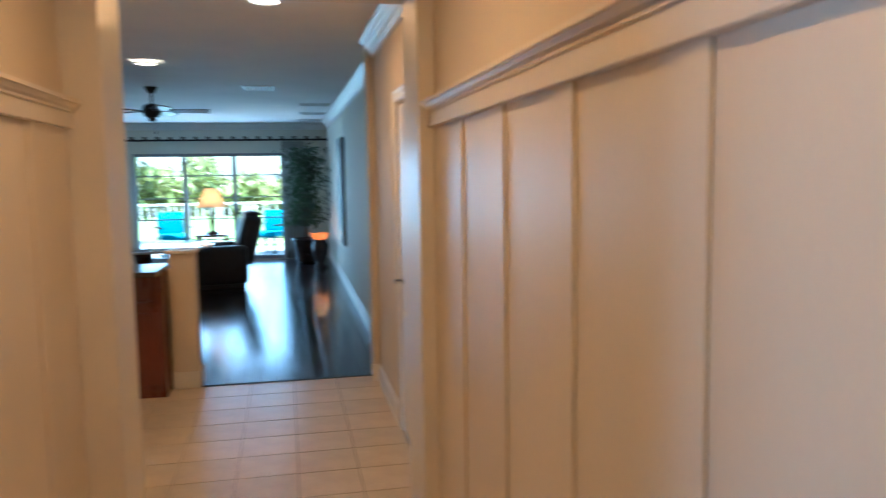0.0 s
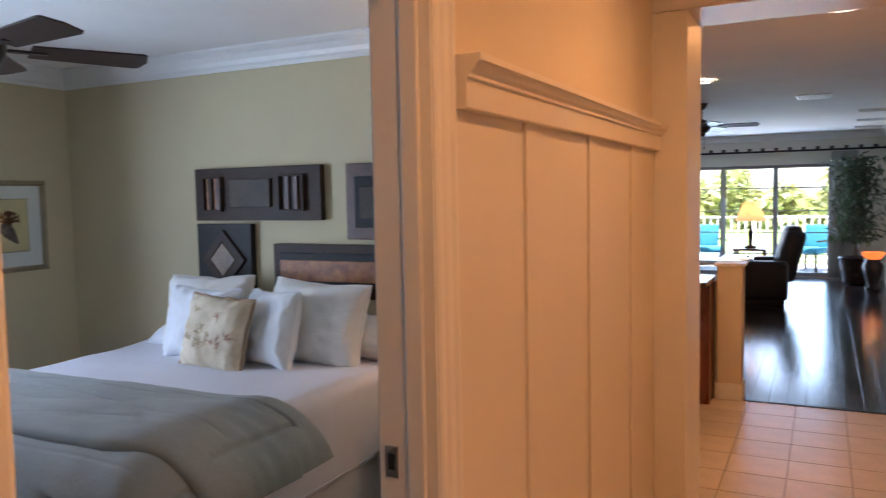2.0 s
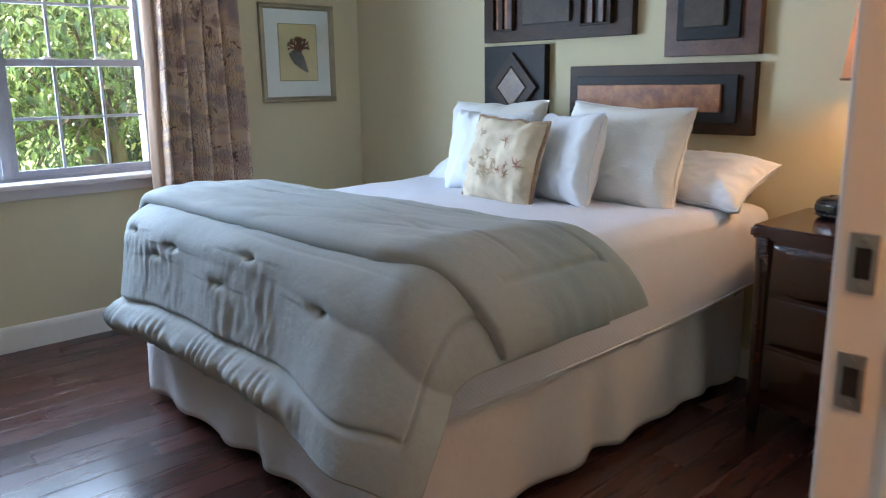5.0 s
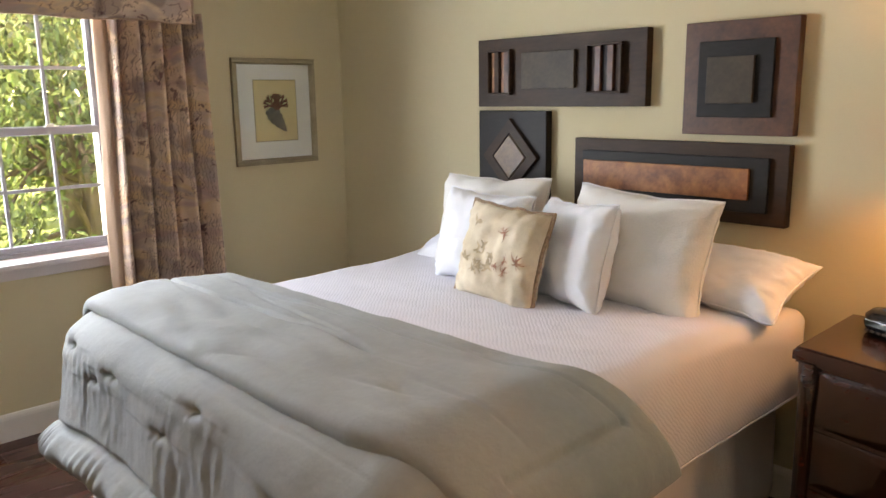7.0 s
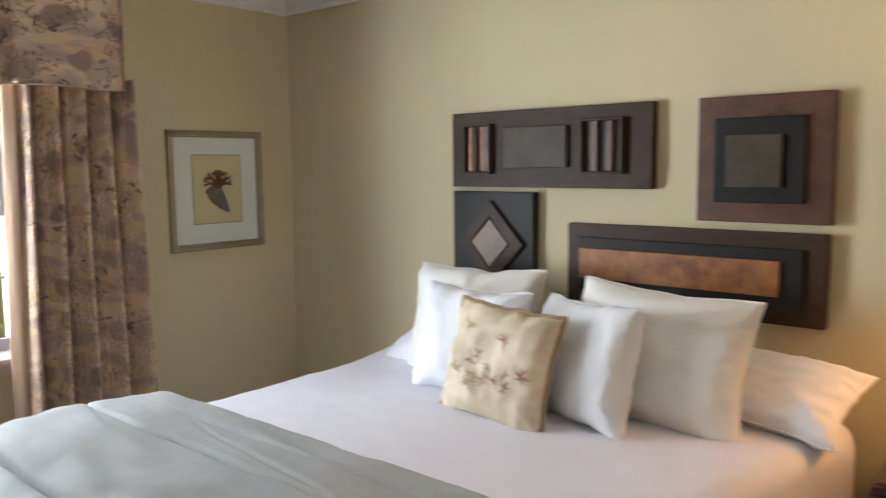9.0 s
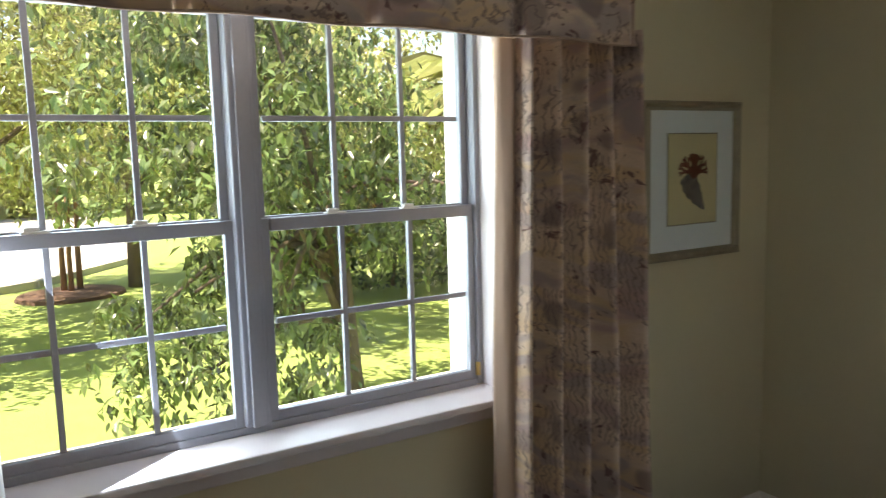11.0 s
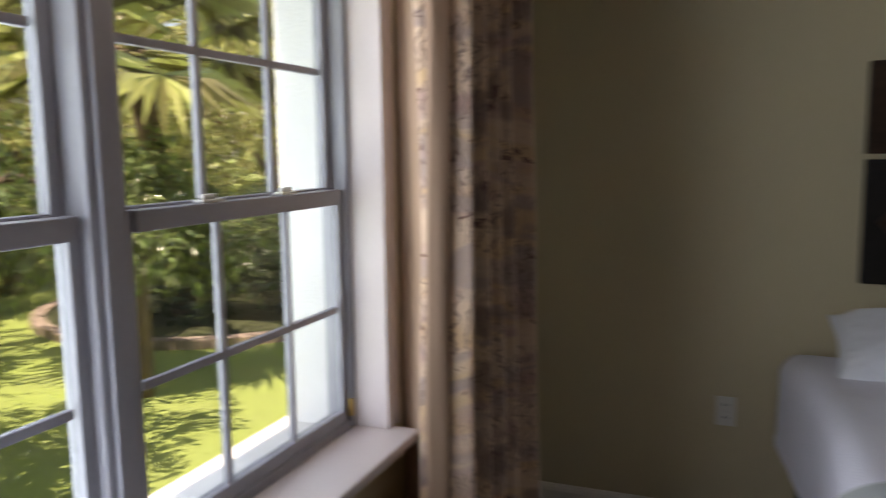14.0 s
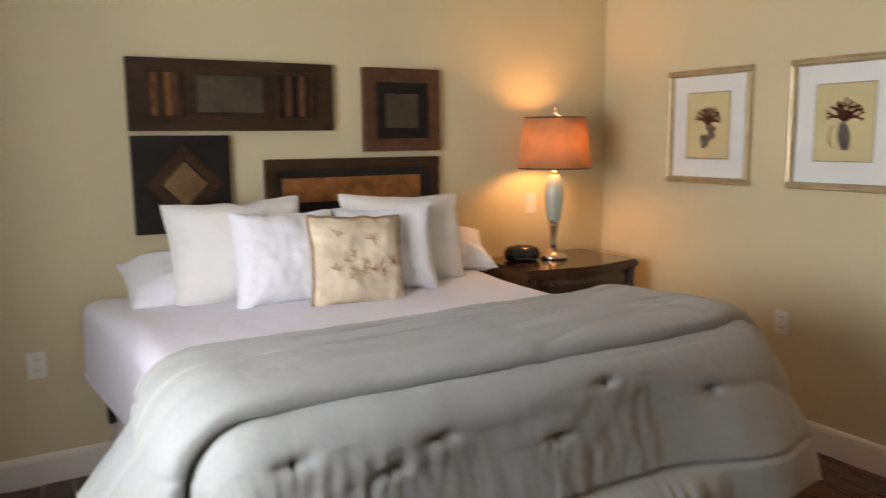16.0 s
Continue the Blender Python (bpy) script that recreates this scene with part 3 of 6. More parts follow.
wainscot("wainscot_left", XH, 1, 0.981, 2.898, (1.395, 1.935, 2.49))
wainscot("wainscot_left_near", XH, 1, -3.2, -0.032, (-0.25, -0.78, -1.3, -1.85, -2.4, -2.9))
wainscot("wainscot_right", XR, -1, -3.2, 2.898, (2.42, 1.905, 1.39, 0.87, 0.35, -0.17, -0.69, -1.21, -1.73, -2.25, -2.77))

# ---- window ----
XS = -4.885                      # room face of the lower sashes
# frame and sashes are white vinyl, darkened in colour as seen against daylight
win = thing("window_1", "white vinyl twin double-hung window with muntins, coloured grey for backlit shade", "window", kind="structure")
part("frame_side", box(XS - 0.06, WY0, WZ0, XS + 0.012, WY0 + 0.022, WZ1, 0.003), M_SHADED_VINYL, win)
part("frame_side", box(XS - 0.06, WY1 - 0.022, WZ0, XS + 0.012, WY1, WZ1, 0.003), M_SHADED_VINYL, win)
part("frame_head", box(XS - 0.06, WY0 + 0.022, WZ1 - 0.02, XS + 0.012, WY1 - 0.022, WZ1, 0.003), M_SHADED_VINYL, win)
part("frame_foot", box(XS - 0.07, WY0 + 0.022, WZ0 - 0.01, XS + 0.006, WY1 - 0.022, WZ0 + 0.018, 0.003), M_SHADED_VINYL, win)
part("mullion", box(XS - 0.06, 1.040, WZ0 + 0.018, XS + 0.018, 1.114, WZ1 - 0.02, 0.006), M_SHADED_VINYL, win)
part("mullion_cover", box(XS + 0.018, 1.056, WZ0 + 0.018, XS + 0.028, 1.098, WZ1 - 0.02, 0.003), M_SHADED_VINYL, win)


def sash(y0, y1, z0, z1, x, meet_low):
    """One sash: stiles, rails, muntins in three by two panes, glass."""
    d, s = 0.024, 0.024
    top, bot = (0.020, 0.026) if meet_low else (0.036, 0.030)
    part("stile", box(x - d, y0, z0, x, y0 + s, z1, 0.003), M_SHADED_VINYL, win)
    part("stile", box(x - d, y1 - s, z0, x, y1, z1, 0.003), M_SHADED_VINYL, win)
    part("rail", box(x - d, y0 + s, z0, x, y1 - s, z0 + bot, 0.003), M_SHADED_VINYL, win)
    part("rail", box(x - d, y0 + s, z1 - top, x + (0.0 if meet_low else 0.012), y1 - s, z1, 0.003), M_SHADED_VINYL, win)
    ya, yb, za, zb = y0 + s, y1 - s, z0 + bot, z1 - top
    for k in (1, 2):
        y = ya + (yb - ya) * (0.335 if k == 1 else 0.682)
        part("muntin", box(x - 0.018, y - 0.008, za, x - 0.004, y + 0.008, zb, 0.003), M_SHADED_VINYL, win)
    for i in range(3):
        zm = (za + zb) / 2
        part("muntin", box(x - 0.018, ya + (yb - ya) * (0, 0.335, 0.682)[i] + 0.008, zm - 0.008, x - 0.004, ya + (yb - ya) * (0.335, 0.682, 1)[i] - 0.008, zm + 0.008, 0.003), M_SHADED_VINYL, win)
    g = part("pane", box(x - 0.013, ya, za, x - 0.010, yb, zb), M_GLASS, win, "window glass, tinted to dim the view outdoors")
    g.visible_shadow = False


for y0, y1 in ((WY0 + 0.024, 1.038), (1.116, WY1 - 0.024)):
    sash(y0, y1, WZ0 + 0.018, 1.446, XS, False)
    sash(y0, y1, 1.424, WZ1 - 0.02, XS - 0.030, True)
    for k in (1, 2):
        y = y0 + (y1 - y0) * (0.32 if k == 1 else 0.675)
        lk = part("sash_lock", box(XS - 0.020, y - 0.032, 1.446, XS + 0.004, y + 0.032, 1.452, 0.002), M_PLATE, win, "white sash lock")
        part("lever", box(XS - 0.012, y - 0.026, 1.452, XS + 0.002, y + 0.010, 1.462, 0.004), M_PLATE, lk)
part("vent_latch", box(XS - 0.030, 1.70, WZ0 + 0.018, XS - 0.022, 1.73, WZ0 + 0.026, 0.002), M_HOLE, win, "dark tilt latch")
part("pivot_clip", box(XS + 0.004, WY1 - 0.030, WZ0 + 0.03, XS + 0.014, WY1 - 0.016, WZ0 + 0.075, 0.002), M_BRASS, win, "brass balance clip")
rv = thing("window_reveal", "white painted window reveal and deep sill", "window reveal", kind="structure")
part("sill", box(XS + 0.006, WY0 - 0.03, WZ0 - 0.028, XW + 0.075, WY1 + 0.03, WZ0 - 0.002, 0.006), M_SILL, rv)
part("apron", box(XW, WY0 - 0.02, WZ0 - 0.085, XW + 0.014, WY1 + 0.02, WZ0 - 0.028, 0.004), M_SILL, rv)
part("side", box(XS + 0.012, WY1 - 0.004, WZ0 - 0.002, XW + 0.003, WY1 + 0.012, WZ1, 0.002), M_SILL, rv)
part("side", box(XS + 0.012, WY0 - 0.012, WZ0 - 0.002, XW + 0.003, WY0 + 0.004, WZ1, 0.002), M_SILL, rv)
part("face_strip", box(XW, WY1 + 0.012, WZ0 - 0.002, XW + 0.005, WY1 + 0.060, WZ1, 0.002), M_SILL, rv)
part("soffit", box(XS + 0.012, WY0 + 0.004, WZ1 - 0.004, XW + 0.003, WY1 - 0.004, WZ1 + 0.01, 0.002), M_SILL, rv)
part("outer_sill", box(XWO - 0.06, WY0 - 0.03, WZ0 - 0.05, XS - 0.072, WY1 + 0.03, WZ0 - 0.012, 0.004), M_STUCCO, rv)
part("outer_side", box(XWO - 0.034, WY1 - 0.006, WZ0 - 0.012, XS - 0.062, WY1 + 0.012, WZ1, 0.002), M_STUCCO, rv)
part("outer_side", box(XWO - 0.034, WY0 - 0.012, WZ0 - 0.012, XS - 0.062, WY0 + 0.006, WZ1, 0.002), M_STUCCO, rv)


def curtain(y0, y1, inner):
    """A long pleated curtain with its lining turned out along the inner edge."""
    c = thing("curtain", "floor-length lined curtain printed with shells, hanging beside the window", "curtain", group="window curtains")
    w = y1 - y0

    def f(u, v):
        z = 1.97 - v * 1.945
        fl = 0.93 + 0.16 * v
        y = y0 + w * (0.5 + (u - 0.5) * fl) + 0.012 * nz(u * 6, v * 2, 3)
        ph = u * 2 * math.pi * 4.5
        x = XW + 0.178 + 0.070 * (2.2 * abs(math.sin(ph / 2 + 0.25 * math.sin(v * 3))) - 1.25) * (0.75 + 0.35 * v) + 0.016 * math.sin(2 * ph + 1 + v * 2) + 0.03 * max(0, (u if inner < 0 else 1 - u) - 0.8) * 5 + 0.012 * nz(u * 9, v * 3, 7)
        return (x, y, z)

    o = part("cloth", grid(120, 46, f), M_CURT, c, smooth=True)
    o.modifiers.new("thick", "SOLIDIFY").thickness = 0.003
    e = y0 if inner < 0 else y1

    def g(u, v):
        z = 1.97 - v * 1.95
        k = e + (0.035 - 0.058 * u) * (1 if inner < 0 else -1) + (w * 0.5 * (1 - (0.93 + 0.16 * v))) * (1 if inner < 0 else -1)
        return (XW + 0.200 + 0.02 * math.sin(u * 3.1) - 0.03 * u + 0.008 * nz(u * 4, v * 3, 2), k + 0.008 * nz(u * 3, v * 3, 9), z)

    wall_y = e + (0.20 if inner < 0 else -0.20)

    def back(u, v):
        y = e + (0.065 if inner < 0 else -0.065)
        return (XW + 0.006 + (0.165) * u + 0.006 * nz(u * 3, v * 4, 1), wall_y + (y - wall_y) * u + 0.010 * math.sin(u * 9) + 0.006 * nz(u * 3, v * 4, 6), 1.97 - v * 1.95)

    o = part("back_lining", grid(14, 24, back), M_LINING, c, "tan curtain back lining", smooth=True)
    o.modifiers.new("thick", "SOLIDIFY").thickness = 0.002
    o = part("lining", grid(10, 30, g), M_LINING if inner < 0 else M_LININGW, c, "pale plain curtain lining", smooth=True)
    o.modifiers.new("thick", "SOLIDIFY").thickness = 0.003
    return c


curtain(1.735, 2.235, -1)
curtain(-0.04, 0.42, 1)
val = thing("valance", "boxed window valance in printed shell cloth with a pale piped hem", "valance")
VX, VY0, VY1, VZ0, VZ1 = XW + 0.275, -0.04, 2.18, 1.922, 2.36


def vfront(u, v):
    y = VY0 + (VY1 - VY0) * u
    k = (u * 5) % 1
    crease = math.exp(-((k - 0.98) / 0.02) ** 2) + math.exp(-((k - 0.02) / 0.02) ** 2)
    return (VX - 0.035 * crease + 0.004 * nz(y * 5, v * 3, 1), y, VZ1 + (VZ0 - VZ1) * v + 0.004 * math.sin(u * 31))


o = part("front", grid(220, 14, vfront), M_CURT, val, smooth=True)
o.modifiers.new("thick", "SOLIDIFY").thickness = 0.006
part("end", box(XW + 0.002, VY1 - 0.006, VZ0, VX - 0.002, VY1, VZ1, 0.002), M_CURT, val)
part("end", box(XW + 0.002, VY0, VZ0, VX - 0.002, VY0 + 0.006, VZ1, 0.002), M_CURT, val)
part("top_board", box(XW + 0.002, VY0, VZ1, VX, VY1, VZ1 + 0.018, 0.003), M_TRIM, val)
part("piping", tube([(VX + 0.003, VY0 + (VY1 - VY0) * i / 60, VZ0 + 0.004 * math.sin(i / 60 * 31)) for i in range(61)], 0.004), M_LINING, val, "pale piped hem", smooth=True)

# ---- pictures ----


def shell_motif(kind):
    bm, bc = bmesh.new(), bmesh.new()
    rnd = random.Random(kind)
    if kind == 0:
        def f(u, v):                               # a conch: broad ridged shoulder, tapering to a point below
            w = 0.041 * math.sin(math.pi * (0.22 + 0.74 * u)) ** 0.8 * (1 - 0.45 * u) * (1 + 0.07 * math.sin(u * 30))
            return (-0.030 + 0.080 * u ** 1.2 + (v - 0.5) * 1.7 * w, 0.0, 0.018 - 0.108 * u + (v - 0.5) * 1.1 * w)
        grid(28, 5, f, bm)
    elif kind == 1:                                # a curled sea plant on a bent stem
        def f(u, v):
            w = 0.019 * math.sin(math.pi * (0.12 + 0.80 * u)) * (1 + 0.35 * math.sin(u * 23)) + 0.003
            return (0.022 * math.sin(u * 5.2 - 1.0) + (v - 0.5) * 2 * w, 0.0, -0.088 + 0.135 * u)
        grid(40, 5, f, bm)
        grid(18, 3, lambda u, v: (-0.020 + v * 0.016 * math.cos(u * 6.283), -0.0004, -0.052 + v * 0.021 * math.sin(u * 6.283)), bm, wrap_u=True)
    else:                                          # an upright shell below a fan of coral
        def f(u, v):
            w = 0.024 * math.sin(math.pi * (0.10 + 0.82 * u)) ** 0.7 * (1 + 0.08 * math.sin(u * 40))
            return (0.010 - 0.012 * u + (v - 0.5) * 2 * w, 0.0, -0.092 + 0.098 * u)
        grid(36, 5, f, bm)
        grid(22, 3, lambda u, v: (-0.026 + 0.026 * math.cos(u * 3.3 + 1.6) + (v - 0.5) * 0.006, -0.0004, -0.045 + 0.040 * math.sin(u * 3.3 + 1.6)), bm)

    def branch(p, a, l, d):
        q = (p[0] + l * math.sin(a), p[1] + l * math.cos(a))
        n = Vector((math.cos(a), 0, -math.sin(a))) * (0.0030 + 0.0016 * d)
        A, B = Vector((p[0], -0.001, p[1])), Vector((q[0], -0.001, q[1]))
        bc.faces.new([bc.verts.new(c) for c in (A - n, A + n, B + n * 0.8, B - n * 0.8)])
        if d:
            for s in (-1, 1):
                branch(q, a + s * rnd.uniform(0.25, 0.6), l * rnd.uniform(0.7, 0.95), d - 1)
    for a in ((-0.9, -0.45, 0, 0.45, 0.9) if kind == 0 else (-0.9, -0.4, 0.1, 0.6, 1.0)):
        branch((0.004, 0.01), a, 0.024, 3)
    return bm, bc


def picture(kind, place, turn, frame_mat, label):
    """Framed print: 0.542 by 0.588 m, built facing -y, its back on the wall."""
    p = thing("picture", label, "picture", group="framed shell prints")
    W, Hh, fw = 0.264, 0.294, 0.030
    PROF = [(0, 0), (0.024, 0), (0.026, 0.006), (0.022, 0.014), (0.024, 0.024), (0.014, 0.032), (0.010, 0.034), (0, 0.034)]
    for a, b2, up in (((-W, 0, -Hh), (W, 0, -Hh), (0, 0, 1)), ((-W, 0, Hh), (W, 0, Hh), (0, 0, -1)), ((-W, 0, -Hh + fw), (-W, 0, Hh - fw), (1, 0, 0)), ((W, 0, -Hh + fw), (W, 0, Hh - fw), (-1, 0, 0))):
        part("frame_rail", sweep(PROF, a, b2, (0, -1, 0), up), frame_mat, p)
    part("mat_board", box(-W + fw, -0.010, -Hh + fw, W - fw, -0.002, Hh - fw), M_MAT, p, "white mat board")
    part("bevel_line", box(-0.139, -0.0115, -0.166, 0.139, -0.0102, 0.178), M_FRAME, p, "thin bronze mat edge")
    part("print", box(-0.134, -0.013, -0.161, 0.134, -0.0117, 0.173), M_PAPER, p, "aged yellow print paper")
    a, b2 = shell_motif(kind)
    for bmx, nm, mt, k in ((a, "shell", M_INKL, 1.0), (b2, "coral", M_CORAL, 1.0)):
        for v in bmx.verts:
            v.co = Vector((v.co.x * 1.25, v.co.y - 0.0138, v.co.z * 1.25))
        part(nm, bmx, mt, p, "printed shell" if nm == "shell" else "printed red coral")
    part("glass", box(-W + fw, -0.019, -Hh + fw, W - fw, -0.017, Hh - fw), M_PGLASS, p, "picture glass").visible_shadow = False
    p.matrix_basis = pose(*place, 0, 0, turn)
    return p


picture(0, (XW + 0.002, 2.757, 1.488), 90, M_FRAME, "framed print of a shell with red coral in a champagne frame")
picture(1, (XD - 0.002, 2.425, 1.513), -90, M_FRAMEG, "framed print of dark sea plants in a gilt frame")
picture(2, (XD - 0.002, 1.682, 1.513), -90, M_FRAMEG, "framed print of red coral in a gilt frame")

# ---- wooden relief panels over the bed ----
YP = YB - 0.002


def panel_piece(p, name, m, x0, z0, x1, z1, d0, d1, label=""):
    d0, d1 = (d0 + 0.014 if d0 else 0.0), d1 + 0.014
    return part(name, box(x0, YP - d1, z0, x1, YP - d0, z1, 0.003), m, p, label)


def raised_frame(p, m, x0, z0, x1, z1, w, d0, d1, label=""):
    for a in ((x0, z0, x1, z0 + w), (x0, z1 - w, x1, z1), (x0, z0 + w, x0 + w, z1 - w), (x1 - w, z0 + w, x1, z1 - w)):
        panel_piece(p, "border", m, *a, d0, d1, label)


def diamond(p, name, m, cx, cz, r, d0, d1, label="", hole=0.0):
    bm = bmesh.new()
    d0, d1 = d0 + 0.014, d1 + 0.014

    def ring(rr, d):
        return [bm.verts.new((cx + rr * math.cos(k * math.pi / 2), YP - d, cz + rr * 1.05 * math.sin(k * math.pi / 2))) for k in range(4)]
    a, b2 = ring(r, d0), ring(r - 0.003, d1)
    for k in range(4):
        bm.faces.new((a[k], a[(k + 1) % 4], b2[(k + 1) % 4], b2[k]))
    if hole:
        c, e = ring(hole, d1), ring(hole, d0)
        for k in range(4):
            bm.faces.new((b2[k], b2[(k + 1) % 4], c[(k + 1) % 4], c[k]))
            bm.faces.new((c[k], c[(k + 1) % 4], e[(k + 1) % 4], e[k]))
    else:
        bm.faces.new(b2)
    bmesh.ops.recalc_face_normals(bm, faces=bm.faces)
    return part(name, bm, m, p, label)


G = "wooden relief panels over the bed"
a1 = thing("wall_panel", "long walnut relief panel with striped insets above the bed", "wall panel", (0, 0, 0), G)
panel_piece(a1, "board", M_WALNUT, -3.588, 1.508, -2.651, 1.822, 0.0, 0.030)
panel_piece(a1, "centre_block", M_GREYW, -3.300, 1.588, -3.000, 1.752, 0.030, 0.048, "bronze-grey raised block")
for x0, x1 in ((-3.510, -3.365), (-2.935, -2.755)):
    raised_frame(a1, M_WALNUT, x0, 1.562, x1, 1.772, 0.010, 0.030, 0.056)
    n = 4 if x0 < -3.4 else 5
    for k in range(n):
        a = x0 + 0.012 + (x1 - x0 - 0.024) * k / n
        b2 = x0 + 0.012 + (x1 - x0 - 0.024) * (k + 1) / n
        panel_piece(a1, "strip", (M_STRIPE, M_WALNUT, M_COPPER, M_RUST, M_WALNUT)[k % 5] if x0 < -3.4 else (M_WALNUT, M_RUST, M_BLACKW, M_RUST, M_WALNUT)[k], a + 0.001, 1.573, b2 - 0.001, 1.761, 0.030, 0.050 if k % 2 else 0.036, "gilded strip" if k % 2 else "")
a2 = thing("wall_panel", "square rust-brown relief panel with stepped dark squares", "wall panel", (0, 0, 0), G)
panel_piece(a2, "board", M_RUST, -2.482, 1.402, -2.051, 1.820, 0.0, 0.030)
panel_piece(a2, "middle_square", M_BLACKW, -2.418, 1.468, -2.130, 1.748, 0.030, 0.044, "black middle square")
panel_piece(a2, "centre_square", M_GREYW, -2.376, 1.520, -2.196, 1.690, 0.044, 0.060, "bronze-grey centre square")
a3 = thing("wall_panel", "dark relief panel with a raised tan diamond", "wall panel", (0, 0, 0), G)
panel_piece(a3, "board", M_BLACKW, -3.586, 1.055, -3.163, 1.488, 0.0, 0.030)
diamond(a3, "diamond_frame", M_WALNUT, -3.372, 1.272, 0.172, 0.030, 0.050, "", 0.108)
diamond(a3, "diamond", M_TANW, -3.372, 1.272, 0.100, 0.030, 0.052, "tan inlaid diamond")
a4 = thing("wall_panel", "long dark relief panel with a copper band behind the pillows", "wall panel", (0, 0, 0), G)
panel_piece(a4, "board", M_WALNUT, -2.998, 1.070, -2.057, 1.372, 0.0, 0.030)
panel_piece(a4, "middle_board", M_BLACKW, -2.945, 1.118, -2.122, 1.322, 0.030, 0.046, "black middle board")
panel_piece(a4, "copper_band", M_COPPER, -2.930, 1.165, -2.190, 1.282, 0.046, 0.060, "copper-coloured band")

# ---- bed ----
BX, HW, YF, ZT = -2.885, 0.835, 1.265, 0.800
bed = thing("bed", "low upholstered bed base with mattress and pleated skirt", "bed")
part("box_spring", box(BX - HW + 0.03, YF + 0.04, 0.16, BX + HW - 0.03, 3.19, 0.41, 0.02), M_SKIRT, bed)
part("mattress", box(BX - HW + 0.02, YF + 0.03, 0.41, BX + HW - 0.02, 3.20, 0.775, 0.05), M_PILLOW, bed, smooth=True)
for x in (-HW + 0.10, HW - 0.10):
    for y in (YF + 0.12, 3.10):
        part("leg", box(BX + x - 0.03, y - 0.03, 0.0, BX + x + 0.03, y + 0.03, 0.16, 0.006), M_BLACKP, bed, "black castor leg")


part("frame_bracket", box(BX - HW - 0.045, 3.06, 0.27, BX - HW - 0.012, 3.14, 0.38, 0.004), M_BLACKP, bed, "black steel bed frame bracket")


def skirt(path, name, n):
    def f(u, v):
        i = u * (len(path) - 1)
        k = min(int(i), len(path) - 2)
        p = Vector(path[k]).lerp(Vector(path[k + 1]), i - k)
        d = Vector(path[k + 1]) - Vector(path[k])
        L = d.length
        d.normalize()
        out = Vector((d.y, -d.x))
        s = L * (i - k)
        amp = (0.005 + 0.010 * v) * math.sin(s * 21 + 2.2 * nz(s * 2, k, 0)) + 0.020 * v * nz(s * 5, 3 + k, v)
        p = p + out * (amp + 0.016 * v)
        return (p.x, p.y, 0.40 - 0.36 * v + 0.006 * math.sin(s * 17))
    o = part(name, grid(n, 16, f), M_SKIRT, bed, "pleated white bed skirt", smooth=True)
    o.modifiers.new("thick", "SOLIDIFY").thickness = 0.003


skirt([(BX + HW + 0.004, 3.19), (BX + HW + 0.004, YF - 0.004)][::-1], "bed_skirt", 170)
skirt([(BX - HW - 0.004, YF - 0.004), (BX + HW + 0.004, YF - 0.004)], "bed_skirt", 170)
skirt([(BX - HW - 0.004, 3.19), (BX - HW - 0.004, YF - 0.004)], "bed_skirt", 170)


def drape(s, t, r, hw, yf, top, flare=0.10, rip=0.0, bulge=0.0, rx=None, power=4.0):
    """Where a point s across and t along a cloth comes to lie, and its normal: over the top, round the edge, down.
    r rounds the foot edge, rx the side edge."""
    rx = rx or r
    dx = max(abs(s) - (hw - rx), 0) * (1 if s > 0 else -1)
    dy = min(t - (yf + r), 0)
    d = (abs(dx) ** power + abs(dy) ** power) ** (1 / power)
    bx, by = s - dx, t - dy
    if d < 1e-6:
        return Vector((BX + bx, by, top)), Vector((0, 0, 1))
    q = math.hypot(dx, dy)
    if dx > 0 and dy < 0:                          # a door-side corner swings outwards
        q = math.hypot(1.7 * dx, dy)
        ex, ey = 1.7 * dx / q, dy / q
    else:
        ex, ey = dx / q, dy / q
    r = rx * ex * ex + r * ey * ey
    if d < r * math.pi / 2:
        a = d / r
        out, z = r * math.sin(a), -r * (1 - math.cos(a))
    else:
        a = math.pi / 2
        h = d - r * math.pi / 2
        ph = math.atan2(ey, ex) * 5.0 + (bx + by) * 17
        out, z = r + flare * h + bulge * (1 - math.exp(-h / 0.12)) + rip * h * math.sin(ph + nz(bx * 4, by * 4, 1)), -r - h * 0.99
    return Vector((BX + bx + ex * out, by + ey * out, top + z)), Vector((ex * math.sin(a), ey * math.sin(a), math.cos(a)))


cov = thing("coverlet", "white textured coverlet tucked over the mattress", "bedspread")


def fcov(u, v):
    s = (u - 0.5) * 2 * (HW + 0.40)
    t = 1.30 + v * 1.89
    p, n = drape(s, t, 0.075, HW + 0.022 + 0.095 * max(0, min(1, (t - 2.5) / 0.5)) ** 1.5, -9, ZT + 0.006, 0.0)
    h = 0.006 * nz(p.x * 3, p.y * 3, p.z * 3) + 0.0025 * nz(p.x * 14, p.y * 14, p.z * 9)
    if v > 0.95:
        h -= (v - 0.95) * 0.55
    return p + n * h


for sg in (0.0, 1.0):
    part("hem", tube([fcov(sg, i / 60) + Vector((0, 0, 0.004)) for i in range(58)], 0.005, 6), M_COVER, cov, smooth=True)
o = part("cloth", grid(150, 110, fcov), M_COVER, cov, smooth=True)
o.modifiers.new("thick", "SOLIDIFY").thickness = 0.006

com = thing("comforter", "sage-grey puffy comforter folded back over the foot of the bed", "comforter")
QR, CF = 0.11, 1.17


